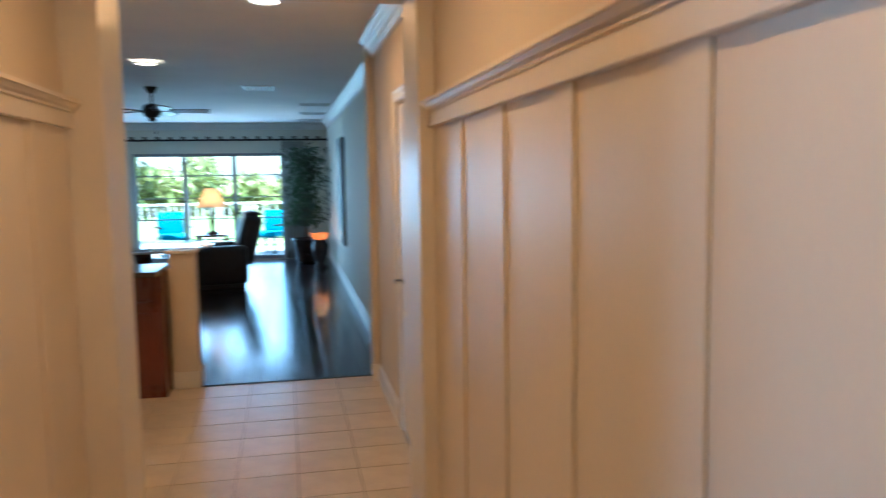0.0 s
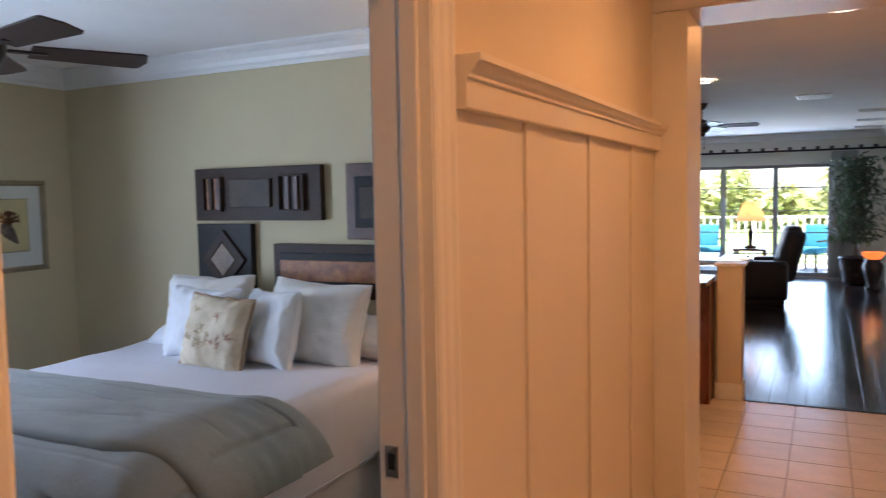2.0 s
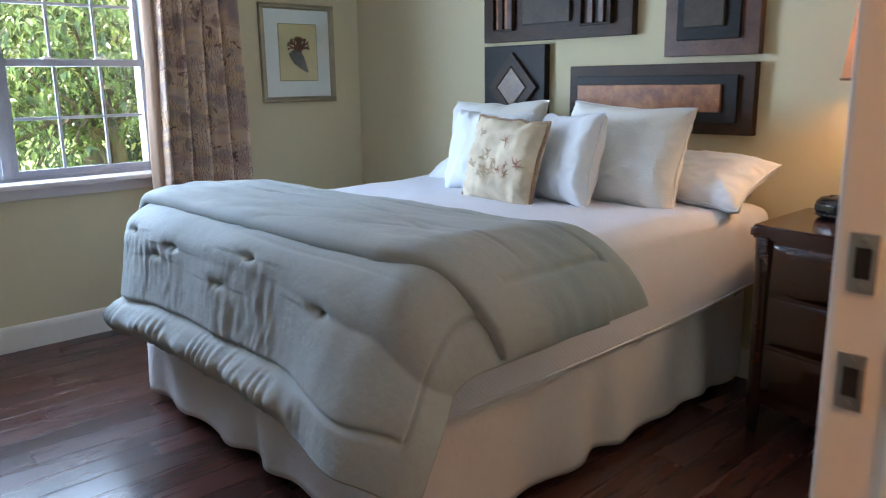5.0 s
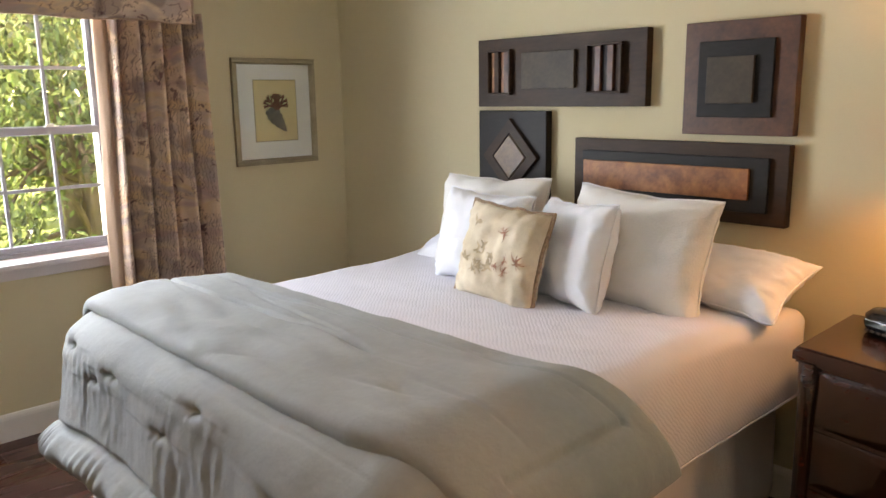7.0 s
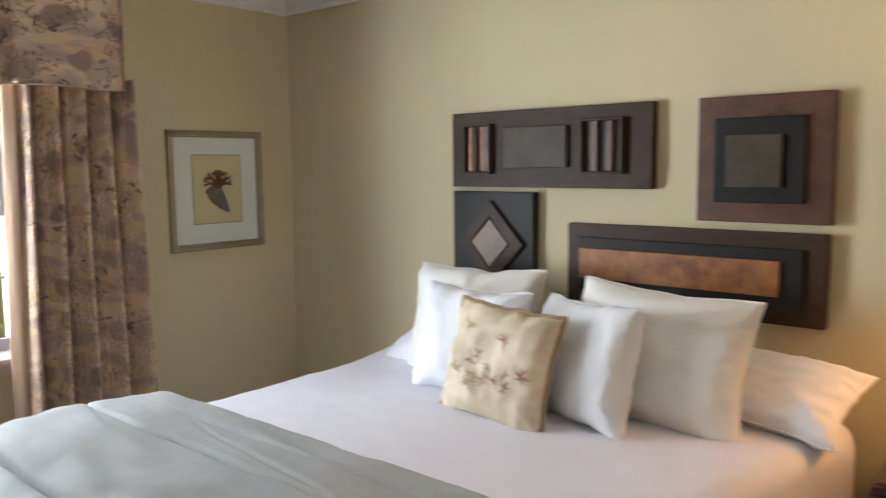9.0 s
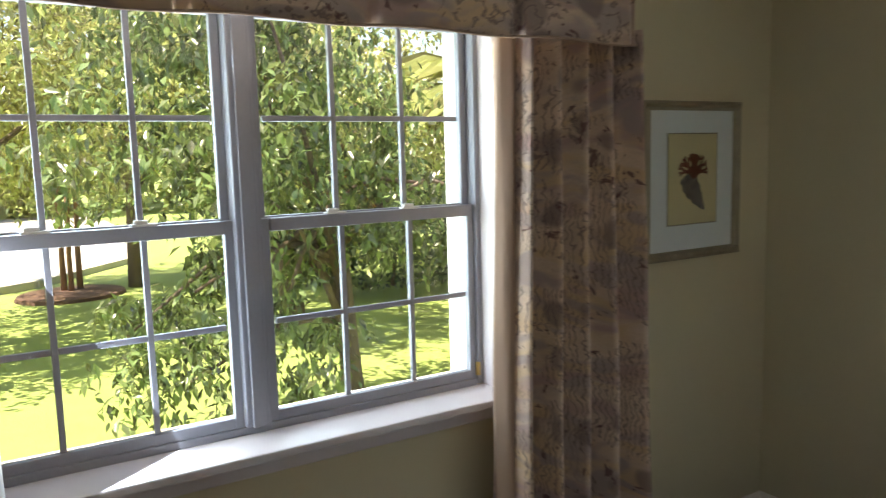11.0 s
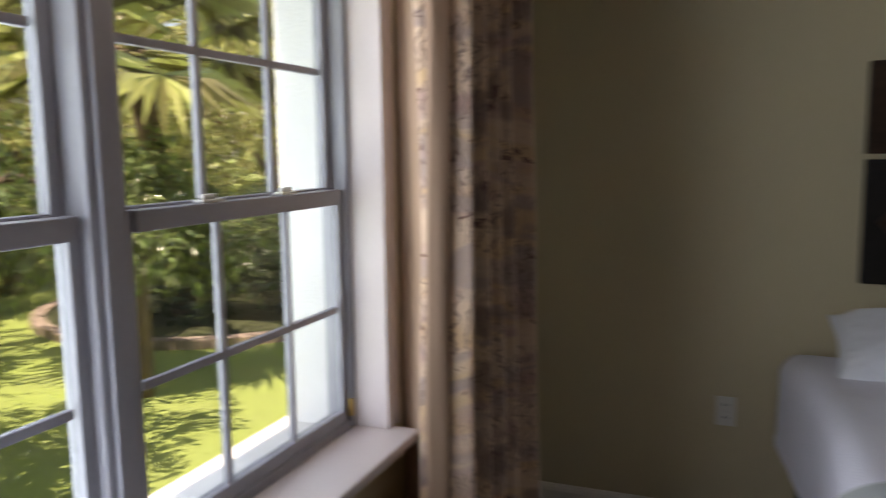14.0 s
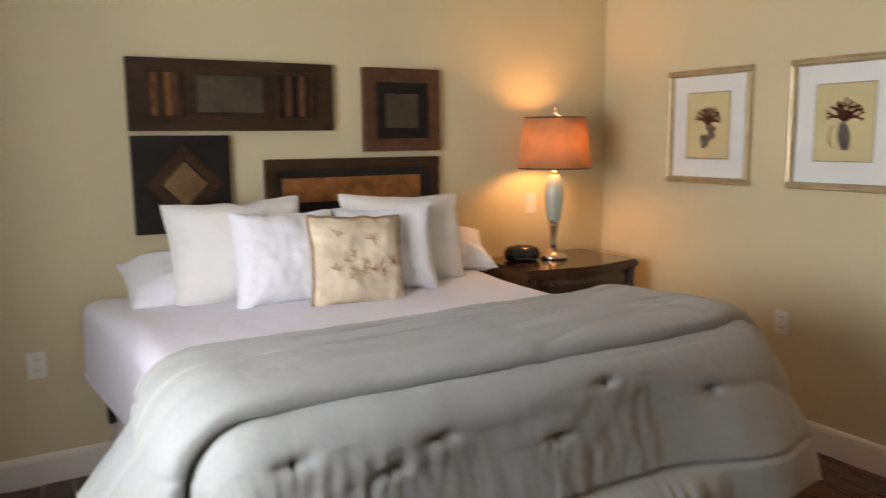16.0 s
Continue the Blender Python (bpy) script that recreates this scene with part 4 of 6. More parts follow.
def wrinkle(p, k=1.0):
    """Soft swells with a few long shallow creases across the bed."""
    big = 0.014 * nz(p.x * 2.1, p.y * 2.6, p.z * 2.3 + 4) + 0.006 * nz(p.x * 4.5, p.y * 6, p.z * 4)
    c = nz(p.x * 0.75 + 7, p.y * 5.5 + 0.5 * nz(p.x * 1.2, p.y, 3), p.z * 0.3)
    crease = min(1, max(0, (p.z - 0.80) / 0.05)) * math.exp(-(c / 0.026) ** 2) * max(0, nz(p.x * 1.7, p.y * 2, 9) + 0.1)
    return k * (big - 0.015 * crease + 0.0016 * nz(p.x * 21, p.y * 21, p.z * 9))


def left_r(s):
    """The cloth rolls over the window side of the bed in a wider curve."""
    k = min(1, max(0, (-s - HW * 0.5) / (HW * 0.4)))
    return QR + 0.06 * k * k * (3 - 2 * k)


TUCKS = [(-0.70, 0.13), (-0.47, 0.22), (-0.33, 0.17), (0.02, 0.24), (0.20, 0.12), (0.61, 0.20)]


S_MAX, T_MIN = HW + 0.365, 0.735     # the cloth's side and foot hems, measured along the cloth


def fmain(u, v):
    s = -(HW + 0.36) + u * (S_MAX + HW + 0.36)
    t = T_MIN + v * 1.08
    k = min(1, max(0, (abs(s) - HW * 0.40) / (HW * 0.62)))
    k = k * k * (3 - 2 * k)
    if s > 0:                                      # the door side falls in a wide roll, its corner hangs in a point
        hw, rx, foot_r = HW + 0.27, 0.29, QR + 0.05 * k
        p, n = drape(s, t, foot_r, hw, CF, ZT + 0.055, 0.14, 0.012, 0.09 * k, rx, 4.0 - 1.3 * k)
    else:
        hw, rx, foot_r = HW + 0.07, left_r(s), left_r(s)
        p, n = drape(s, t, foot_r, hw, CF, ZT + 0.055, 0.12 + 0.06 * k, 0.012)
    d_foot = max(0, (CF + QR) - t)
    d = (max(abs(s) - (hw - rx), 0) ** 4 + d_foot ** 4) ** 0.25
    h = wrinkle(p)
    if d > 0.10:                                   # gathers that run down the drop
        g = min(1, (d - 0.10) / 0.15)
        mask = min(0.85, max(0, 0.36 + 1.0 * nz(s * 2.2, d * 2, 0)))
        ex = math.exp(-(max(0, s - HW * 0.45) / 0.25) ** 2)
        h += ex * g * mask * (0.0013 * math.sin(s * 150 + 14 * nz(s * 4, d * 5, 0)) + 0.0075 * nz(s * 26, d * 6, 5)) + g * 0.014 * nz(s * 4, d * 2, 8) + ex * g * mask * 0.0065 * nz(s * 31, d * 19, 2)
    for x, y in TUCKS:                             # small tucks from which short creases run
        q = math.hypot((s - x) * 0.40, (d_foot - y) * 1.3)
        ang = math.atan2(d_foot - y, s - x)
        h += -0.026 * math.exp(-(q / 0.015) ** 2) * (1.3 if s > x else 0.7) + 0.004 * math.exp(-((q - 0.05) / 0.03) ** 2) * (1 if d_foot < y else 0.3) + 0.0008 * math.exp(-(q / 0.08) ** 2) * math.sin(ang * 7 + x * 7)
    edge = 1 - min(1, max(0, (s - HW * 0.55) / 0.16))        # the foot hem is rolled up, but not at the door-side corner
    hem = t - T_MIN
    h += edge * math.exp(-((hem - 0.058) / 0.052) ** 2) * (0.052 + 0.005 * math.sin(s * 95 + 9 * nz(s * 5, 0, 0)) + 0.012 * nz(s * 9, hem * 6, 2))
    h -= edge * 0.022 * math.exp(-((hem - 0.128) / 0.012) ** 2)
    if s > HW * 0.5:                               # a stitched line inside the hems
        h -= (1 - edge) * 0.012 * (math.exp(-((hem - 0.13) / 0.008) ** 2) * (1 if S_MAX - s > 0.13 else 0) + math.exp(-((S_MAX - s - 0.13) / 0.008) ** 2) * (1 if hem > 0.13 else 0))
        h += (1 - edge) * 0.02 * nz(s * 5, t * 4, 3)
    p = p + n * h
    p.z = max(p.z, 0.12)
    return p


o = part("main_layer", grid(400, 190, fmain), M_COMF, com, smooth=True)
o.modifiers.new("thick", "SOLIDIFY").thickness = 0.022


def ffold(u, v):
    """The folded-back layer, a closed puffy loop from its front roll to its thin back edge."""
    s = -(HW + 0.37) + u * (2 * HW + 0.37 + 0.365)
    a = v * 2 * math.pi
    w = 0.5 + 0.5 * math.cos(a)                    # 0 at the front edge, 1 at the back
    yfront = 1.275 + 0.03 * nz(s * 1.2, 2, 0)
    yback = 1.88 + 0.04 * nz(s * 1.5, 6, 0) + 0.03 * (s / HW)
    side = max(0, abs(s) - HW + 0.10)
    t = yfront + (yback - yfront) * w + (0.16 if s > 0 else 0.10) * side
    if s > 0:
        p, n = drape(s, t, QR, HW + 0.285, -9, ZT + 0.062, 0.30, 0, 0, 0.30)
    else:
        p, n = drape(s, t, left_r(s), HW + 0.085, -9, ZT + 0.062, 0.75)
    tip = 1.0 - 0.6 * min(1, max(0, (s - HW - 0.27) / 0.095)) ** 2
    puff = tip * 0.060 * max(0.0, math.sin(a if a < math.pi else 2 * math.pi - a)) ** 0.55 * (1.0 - 0.45 * w)
    h = puff if a < math.pi else -0.012
    if a < math.pi:
        h += wrinkle(p, 0.9)
        top = min(1, max(0, (HW * 0.75 - s) / 0.25))          # the tufted rows stop before the door-side roll
        dash = top * min(1.0, max(0.0, 1.8 * nz(s * 2.5, 8, 0) + 0.45))
        h -= 0.040 * math.exp(-((w - 0.52 - 0.05 * nz(s * 3, 1, 0)) / 0.013) ** 2) * dash
        h -= 0.034 * math.exp(-((w - 0.78 - 0.03 * nz(s * 2, 5, 0)) / 0.012) ** 2) * top * min(0.9, max(0, 1.7 * nz(s * 2.0, 4, 0) + 0.35))
        h += 0.007 * nz(s * 5, w * 9, 11)
        h -= 0.012 * math.exp(-((s - HW - 0.20) / 0.010) ** 2) * (1 if 0.14 < w < 0.83 else 0) + 0.012 * math.exp(-((s + HW + 0.15 + 0.03 * math.sin(w * 6)) / 0.010) ** 2)
        if s > HW * 0.45:
            h -= 0.011 * math.exp(-((w - 0.83) / 0.013) ** 2) * min(1, (s - HW * 0.45) / 0.2) * (1 if s < HW + 0.20 else 0)
    return p + n * h


o = part("folded_layer", grid(300, 280, ffold, wrap_v=True), M_COMF, com, smooth=True)


def pillow(name, label, w, hh, th, material, m, group="pillows on the bed", seed=0, cord=False, ear=0.085):
    p = thing(name, label, "pillow", group=group)

    def side(sg):
        def f(u, v):
            a, c = u * 2 - 1, v * 2 - 1
            x = w / 2 * a * (1 - ear * (1 - c * c) * (1 + 0.3 * nz(c * 2, seed, 1)))
            z = hh / 2 * c * (1 - ear * (1 - a * a) * (1 + 0.3 * nz(a * 2, seed, 5)))
            tip = 1 - 0.015 * (a * c) ** 8
            x, z = x * tip, z * tip + 0.012 * nz(a * 3, seed * 2, c)
            t = th / 2 * (max(0.0, (1 - a ** 4) * (1 - c ** 4))) ** 0.52
            edge = math.exp(-((1 - max(abs(a), abs(c))) / 0.16) ** 2)
            dia = abs(abs(a) - abs(c))
            t += (0.014 * nz(a * 2.0 + seed, c * 2.0, sg) + 0.013 * edge * nz(a * 7, c * 7, seed + sg) + 0.003 * edge * nz(a * 19, c * 19, seed) + 0.006 * nz(a * 5, c * 4, seed)
                  - 0.012 * math.exp(-(dia / 0.10) ** 2) * max(0, max(abs(a), abs(c)) - 0.55) * (1 + nz(a * 3, c * 3, seed))) * min(1, t / 0.03)
            return (x, sg * -t, z)
        return f
    bm = grid(56, 56, side(1))
    grid(56, 56, side(-1), bm)
    bmesh.ops.remove_doubles(bm, verts=bm.verts, dist=1e-4)
    bmesh.ops.recalc_face_normals(bm, faces=bm.faces)
    part("cover", bm, material, p, smooth=True)
    f = side(0.0001)
    rim = [(t, 0) for t in np.linspace(0, 1, 26)] + [(1, t) for t in np.linspace(0, 1, 26)[1:]] + [(t, 1) for t in np.linspace(1, 0, 26)[1:]] + [(0, t) for t in np.linspace(1, 0, 26)[1:]]
    part("piping", tube([Vector(f(*q)) * 1.006 for q in rim], 0.0088 if cord else 0.0035, 6), M_CORD if cord else material, p, "twisted brown cord edge" if cord else "", smooth=True)
    if cord:
        rnd = random.Random(4)
        for k in range(16):
            cx, cz, sz = rnd.uniform(-0.13, 0.15), rnd.uniform(-0.11, 0.13), rnd.uniform(0.016, 0.034)
            red = cx > 0.04
            bmx = bmesh.new()
            for j in range(5 if red else 3):
                a0 = rnd.uniform(0, 6.28)
                l = sz * rnd.uniform(0.7, 1.5)

                def g(u, v, a0=a0, l=l):
                    r = (u - 0.5) * l * 2
                    wd = (v - 0.5) * sz * (0.22 if red else 0.5) * (1 - (2 * u - 1) ** 2)
                    x = cx + r * math.cos(a0 + u) - wd * math.sin(a0)
                    z = cz + r * math.sin(a0 + u) + wd * math.cos(a0)
                    q = side(1)((x / (w / 2) + 1) / 2, (z / (hh / 2) + 1) / 2)
                    return (q[0], q[1] - 0.0015, q[2])
                grid(7, 3, g, bmx)
            part("motif", bmx, M_PINKINK if red else M_TANINK, p, "printed coral" if red else "printed shell")
    p.matrix_basis = m
    return p


pillow("pillow", "flat white sleeping pillow lying at the head of the bed", 0.58, 0.30, 0.16, M_PILLOW, pose(-2.185, 3.005, 0.898, -58, 1, -10), seed=1, ear=0.12)
pillow("pillow", "flat white sleeping pillow lying at the head of the bed", 0.62, 0.37, 0.17, M_PILLOW, pose(-3.375, 2.985, 0.880, -66, -3, -2), seed=2)
pillow("pillow", "large cream square pillow leaning against the wall", 0.60, 0.455, 0.22, M_EURO, pose(-3.225, 2.875, 0.990, -14, -1, 2), seed=3)
pillow("pillow", "large cream square pillow leaning against the wall", 0.62, 0.455, 0.22, M_EURO, pose(-2.455, 2.835, 0.986, -15, 2, -3), seed=4)
pillow("pillow", "white throw pillow leaning on a larger pillow", 0.45, 0.40, 0.17, M_PILLOW, pose(-3.085, 2.680, 0.978, -15, 2, 4), seed=5)
pillow("pillow", "white throw pillow leaning on a larger pillow", 0.45, 0.40, 0.17, M_PILLOW, pose(-2.630, 2.680, 0.978, -15, -3, -20), seed=6)
pillow("pillow", "tan throw pillow printed with shells, edged with brown cord", 0.41, 0.38, 0.15, M_SHELLP, pose(-2.835, 2.520, 0.968, -16, 3, -2), seed=7, cord=True)

# ---- nightstand with lamp and clock ----
ns = thing("nightstand", "dark cherry nightstand with a bowed front", "nightstand")
NX0, NX1, NYF, NYB, NZ = -1.800, -1.070, 2.735, 3.205, 0.795


def bow(u):
    return NYF - 0.055 * math.sin(math.pi * u) ** 1.5


def slab(z0, z1, grow, material, name, label="", back=NYB):
    bm = bmesh.new()
    n = 24
    pts = [(NX0 - grow + (NX1 - NX0 + 2 * grow) * i / n, bow(i / n) - grow) for i in range(n + 1)] + [(NX1 + grow, back), (NX0 - grow, back)]
    a, b2 = [bm.verts.new((x, y, z0)) for x, y in pts], [bm.verts.new((x, y, z1)) for x, y in pts]
    k = len(pts)
    for i in range(k):
        bm.faces.new((a[i], a[(i + 1) % k], b2[(i + 1) % k], b2[i]))
    bm.faces.new(a[::-1])
    top = bm.faces.new(b2)
    bmesh.ops.bevel(bm, geom=list(top.edges), offset=min(0.006, (z1 - z0) * 0.3), segments=2, affect="EDGES")
    return part(name, bm, material, ns, label)


slab(0.12, 0.755, -0.006, M_CHERRY, "body")
slab(0.755, NZ - 0.006, 0.016, M_CHERRY, "top")
slab(NZ - 0.006, NZ, 0.008, M_CHERRY, "polished_cover")
slab(0.745, 0.755, 0.008, M_CHERRY, "moulding")
for k in range(3):
    z0 = 0.16 + k * 0.195

    def dface(u, v, z0=z0):
        x = NX0 + 0.05 + (NX1 - NX0 - 0.10) * u
        e = min(u, 1 - u, v * 0.5, (1 - v) * 0.5) * 0.7
        return (x, bow((x - NX0) / (NX1 - NX0)) + 0.004 - 0.009 * min(1, e / 0.03), z0 + 0.18 * v)
    part("drawer_front", grid(30, 12, dface), M_CHERRY, ns, smooth=True)
for x in (NX0 + 0.03, NX1 - 0.03):
    part("corner_post", tube([(x, NYF + 0.012, 0.0), (x, NYF + 0.012, 0.12), (x, NYF + 0.004, 0.60), (x, NYF - 0.002, 0.75)], [0.018, 0.026, 0.026, 0.030], 12), M_CHERRY, ns, smooth=True)
    part("back_leg", box(x - 0.02, NYB - 0.05, 0, x + 0.02, NYB - 0.01, 0.13, 0.004), M_CHERRY, ns)

tl = thing("table_lamp", "celadon and nickel table lamp with a rust fabric shade, lit", "lamp", (-1.443, 2.982, NZ))
part("base", lathe([(0.074, 0), (0.076, 0.010), (0.074, 0.018), (0.060, 0.026), (0.056, 0.034), (0.030, 0.044), (0.020, 0.056)], 40), M_CHROME, tl, "brushed nickel foot", True)
part("stem", lathe([(0.018, 0.056), (0.015, 0.085), (0.018, 0.13), (0.026, 0.185), (0.028, 0.192), (0.026, 0.200), (0.030, 0.206), (0.030, 0.214)], 32), M_CHROME, tl, "brushed nickel stem", True)
part("vase", lathe([(0.026, 0.214), (0.034, 0.225), (0.044, 0.27), (0.052, 0.33), (0.054, 0.37), (0.050, 0.41), (0.040, 0.445), (0.030, 0.462), (0.026, 0.468)], 40), M_CELADON, tl, "pale green glazed vase body", True)
part("neck", lathe([(0.024, 0.468), (0.024, 0.480), (0.010, 0.486), (0.010, 0.56)], 24), M_CHROME, tl, "", True)
sh = lathe([(0.197, 0.502), (0.164, 0.778)], 56)
sh.faces.ensure_lookup_table()
bmesh.ops.delete(sh, geom=[f for f in sh.faces if len(f.verts) > 4], context="FACES")
o = part("shade", sh, M_SHADE, tl, "rust fabric shade", True)
o.modifiers.new("thick", "SOLIDIFY").thickness = 0.003
for r, z in ((0.198, 0.504), (0.165, 0.776)):
    part("shade_ring", tube([(r * math.cos(i * math.pi / 24), r * math.sin(i * math.pi / 24), z) for i in range(49)], 0.004, 6), M_RUST, tl, "dark shade binding", True)
part("harp", tube([(0.065 * math.sin(a), 0, 0.56 + 0.24 * (1 - math.cos(a)) / 2) for a in np.linspace(0, math.pi, 14)] + [(0, 0, 0.80)], 0.002, 6), M_CHROME, tl)
part("finial", lathe([(0.006, 0.795), (0.010, 0.800), (0.005, 0.806), (0.014, 0.822), (0.016, 0.832), (0.010, 0.845), (0.003, 0.854)], 20), M_CHROME, tl, "nickel finial", True)

ck = thing("clock_radio", "black oval clock radio on the nightstand", "clock", (-1.635, 2.985, NZ))
bm = lathe([(0.060, 0.0), (0.078, 0.008), (0.086, 0.028), (0.082, 0.050), (0.066, 0.064), (0.030, 0.070)], 36)
for v in bm.verts:
    v.co.y *= 0.72
part("case", bm, M_BLACKP, ck, smooth=True)
part("display", box(-0.045, -0.0640, 0.028, 0.030, -0.0585, 0.046, 0.002), M_DISPLAY, ck, "dark green display")
for k in range(5):
    part("button", box(-0.045 + k * 0.018, -0.062, 0.012, -0.033 + k * 0.018, -0.056, 0.018, 0.001), M_GREYW, ck, "small grey button")
part("snooze_bar", box(-0.03, -0.02, 0.066, 0.03, 0.0, 0.073, 0.003), M_BLACKP, ck)
ck.matrix_basis = pose(-1.625, 3.03, NZ, 0, 0, -22) @ Matrix.Scale(1.18, 4)


def plate(name, m, label, duplex=True):
    p = thing(name, label, "outlet" if duplex else "switch")
    part("cover", box(-0.036, -0.006, -0.058, 0.036, 0.0, 0.058, 0.003), M_PLATE, p)
    for z in ((-0.025, 0.025) if duplex else (0,)):
        f = part("face", box(-0.017, -0.008, z - (0.014 if duplex else 0.032), 0.017, -0.006, z + (0.014 if duplex else 0.032), 0.002), M_PLATE, p)
        if duplex:
            for x in (-0.007, 0.007):
                part("slot", box(x - 0.0015, -0.0086, z - 0.004, x + 0.0015, -0.0078, z + 0.006), M_HOLE, f, "dark slot")
    part("screw", box(-0.002, -0.0075, -0.002, 0.002, -0.006, 0.002), M_STEEL, p)
    p.matrix_basis = m


plate("wall_outlet", pose(-4.012, YB, 0.527), "white duplex outlet on the wall beside the bed")
plate("wall_switch", pose(-1.417, YB, 1.087), "white wall plate beside the lamp", False)
plate("wall_outlet", pose(XD, 1.94, 0.571, 0, 0, -90), "white duplex outlet low on the wall")

# ---- ceiling fan ----


def fan(name, label, cx, cy, zb, zc, R, a0, n=5):
    f = thing(name, label, "fan", (cx, cy, zb))
    part("canopy", lathe([(0.03, zc - zb - 0.07), (0.06, zc - zb - 0.03), (0.07, zc - zb)], 28), M_FANM, f, smooth=True)
    part("rod", lathe([(0.012, 0.08), (0.012, zc - zb - 0.06)], 12), M_FANM, f, smooth=True)
    part("motor", lathe([(0.04, -0.07), (0.075, -0.055), (0.10, -0.02), (0.105, 0.03), (0.08, 0.07), (0.03, 0.09)], 36), M_FANM, f, smooth=True)
    part("switch_cap", lathe([(0.015, -0.11), (0.04, -0.10), (0.045, -0.07)], 24), M_FANM, f, smooth=True)
    ch = part("pull_chain", tube([(0.03, 0, -0.10), (0.03, 0, -0.22)], 0.002, 6), M_FANM, f)
    part("pull_knob", lathe([(0.003, -0.25), (0.008, -0.24), (0.006, -0.22), (0.002, -0.215)], 10, (0.03, 0, 0)), M_FANW, ch, smooth=True)
    for k in range(n):
        a = a0 + 2 * math.pi * k / n
        bm = bmesh.new()

        def g(u, v):
            x = 0.18 + (R - 0.18) * u
            wd = (0.060 + 0.018 * u) * (1 if u < 0.93 else math.sqrt(max(0, 1 - ((u - 0.93) / 0.07) ** 2)) * 0.99 + 0.01)
            y = (v - 0.5) * 2 * wd
            return (x, y, 0.012 - y * 0.18)
        bm = grid(26, 6, g)
        b2 = part("blade", bm, M_FANW, f, "dark brown wooden blade")
        b2.modifiers.new("thick", "SOLIDIFY").thickness = 0.008
        b2.matrix_basis = pose(0, 0, 0, 0, 0, math.degrees(a))
        part("blade_iron", box(0.08, -0.018, 0.0, 0.24, 0.018, 0.010, 0.003), M_FANM, b2, "bronze blade bracket")
    return f


fan("ceiling_fan", "dark brown five-blade ceiling fan in the bedroom", -2.90, 1.42, 2.20, ZC, 0.61, math.radians(64))

# ---- vestibule and living room things ----
dr = thing("door_2", "cream six-panel door with a nickel lever in the vestibule wall", "door", kind="structure")
part("leaf", box(0.712, 3.722, 0.01, 0.748, 4.498, 2.03, 0.003), M_TRIM, dr)
for y0, y1 in ((3.80, 4.07), (4.15, 4.42)):
    for z0, z1 in ((0.18, 0.78), (0.98, 1.58), (1.70, 1.92)):
        part("raised_panel", box(0.704, y0, z0, 0.713, y1, z1, 0.004), M_TRIM, dr)
part("casing", sweep(CAS, (0.705, 4.52, 0), (0.705, 4.52, 2.12), (-1, 0, 0), (0, 1, 0)), M_TRIM, dr)
part("casing", sweep(CAS, (0.705, 3.70, 0), (0.705, 3.70, 2.12), (-1, 0, 0), (0, -1, 0)), M_TRIM, dr)
part("casing_head", sweep(CAS, (0.705, 3.70, 2.05), (0.705, 4.52, 2.05), (-1, 0, 0), (0, 0, 1)), M_TRIM, dr)
hd = part("lever_handle", tube([(0.712, 4.43, 0.97), (0.665, 4.43, 0.97), (0.655, 4.41, 0.97), (0.655, 4.32, 0.968)], [0.011, 0.009, 0.009, 0.007], 10), M_STEEL, dr, "nickel lever handle", True)
part("rose", lathe([(0.026, 0), (0.026, 0.006), (0.018, 0.010)], 24), M_STEEL, hd, "", True).matrix_basis = pose(0.712, 4.43, 0.97, 0, -90)

hw = thing("half_wall", "cream half-height wall end between kitchen and living room", "half wall", kind="structure")
part("post", box(-0.86, 5.87, 0, -0.675, 6.08, 1.045, 0.006), M_HALLWALL, hw)
part("cap", box(-0.885, 5.845, 1.045, -0.655, 6.10, 1.068, 0.005), M_TRIM, hw)
part("base", box(-0.872, 5.855, 0, -0.662, 6.09, 0.13, 0.005), M_TRIM, hw)
part("low_wall", box(-3.6, 5.95, 0, -0.862, 6.08, 0.92), M_LIVWALL, hw)
for k in range(3):
    x1 = -0.885 - k * 0.62
    cb = thing("base_cabinet", "dark cherry kitchen base cabinet with panelled door", "cabinet", group="kitchen base cabinets")
    part("carcass", box(x1 - 0.61, 5.42 if k else 5.66, 0.0, x1, 5.94, 0.93, 0.003), M_CABINET, cb)
    y = 5.42 if k else 5.66
    d = part("door", box(x1 - 0.59, y - 0.020, 0.10, x1 - 0.02, y, 0.72, 0.003), M_CABINET, cb)
    part("door_panel", box(x1 - 0.52, y - 0.027, 0.18, x1 - 0.09, y - 0.019, 0.64, 0.006), M_CABINET, d)
    part("drawer", box(x1 - 0.59, y - 0.020, 0.74, x1 - 0.02, y, 0.91, 0.003), M_CABINET, cb)
    part("handle", tube([(x1 - 0.34, y - 0.02, 0.825), (x1 - 0.33, y - 0.045, 0.825), (x1 - 0.27, y - 0.045, 0.825), (x1 - 0.26, y - 0.02, 0.825)], 0.005, 8), M_STEEL, d)
wt = thing("worktop", "dark polished granite kitchen worktop", "worktop")
part("slab", box(-2.76, 5.38, 0.93, -0.875, 5.945, 0.968, 0.005), M_STONE, wt)

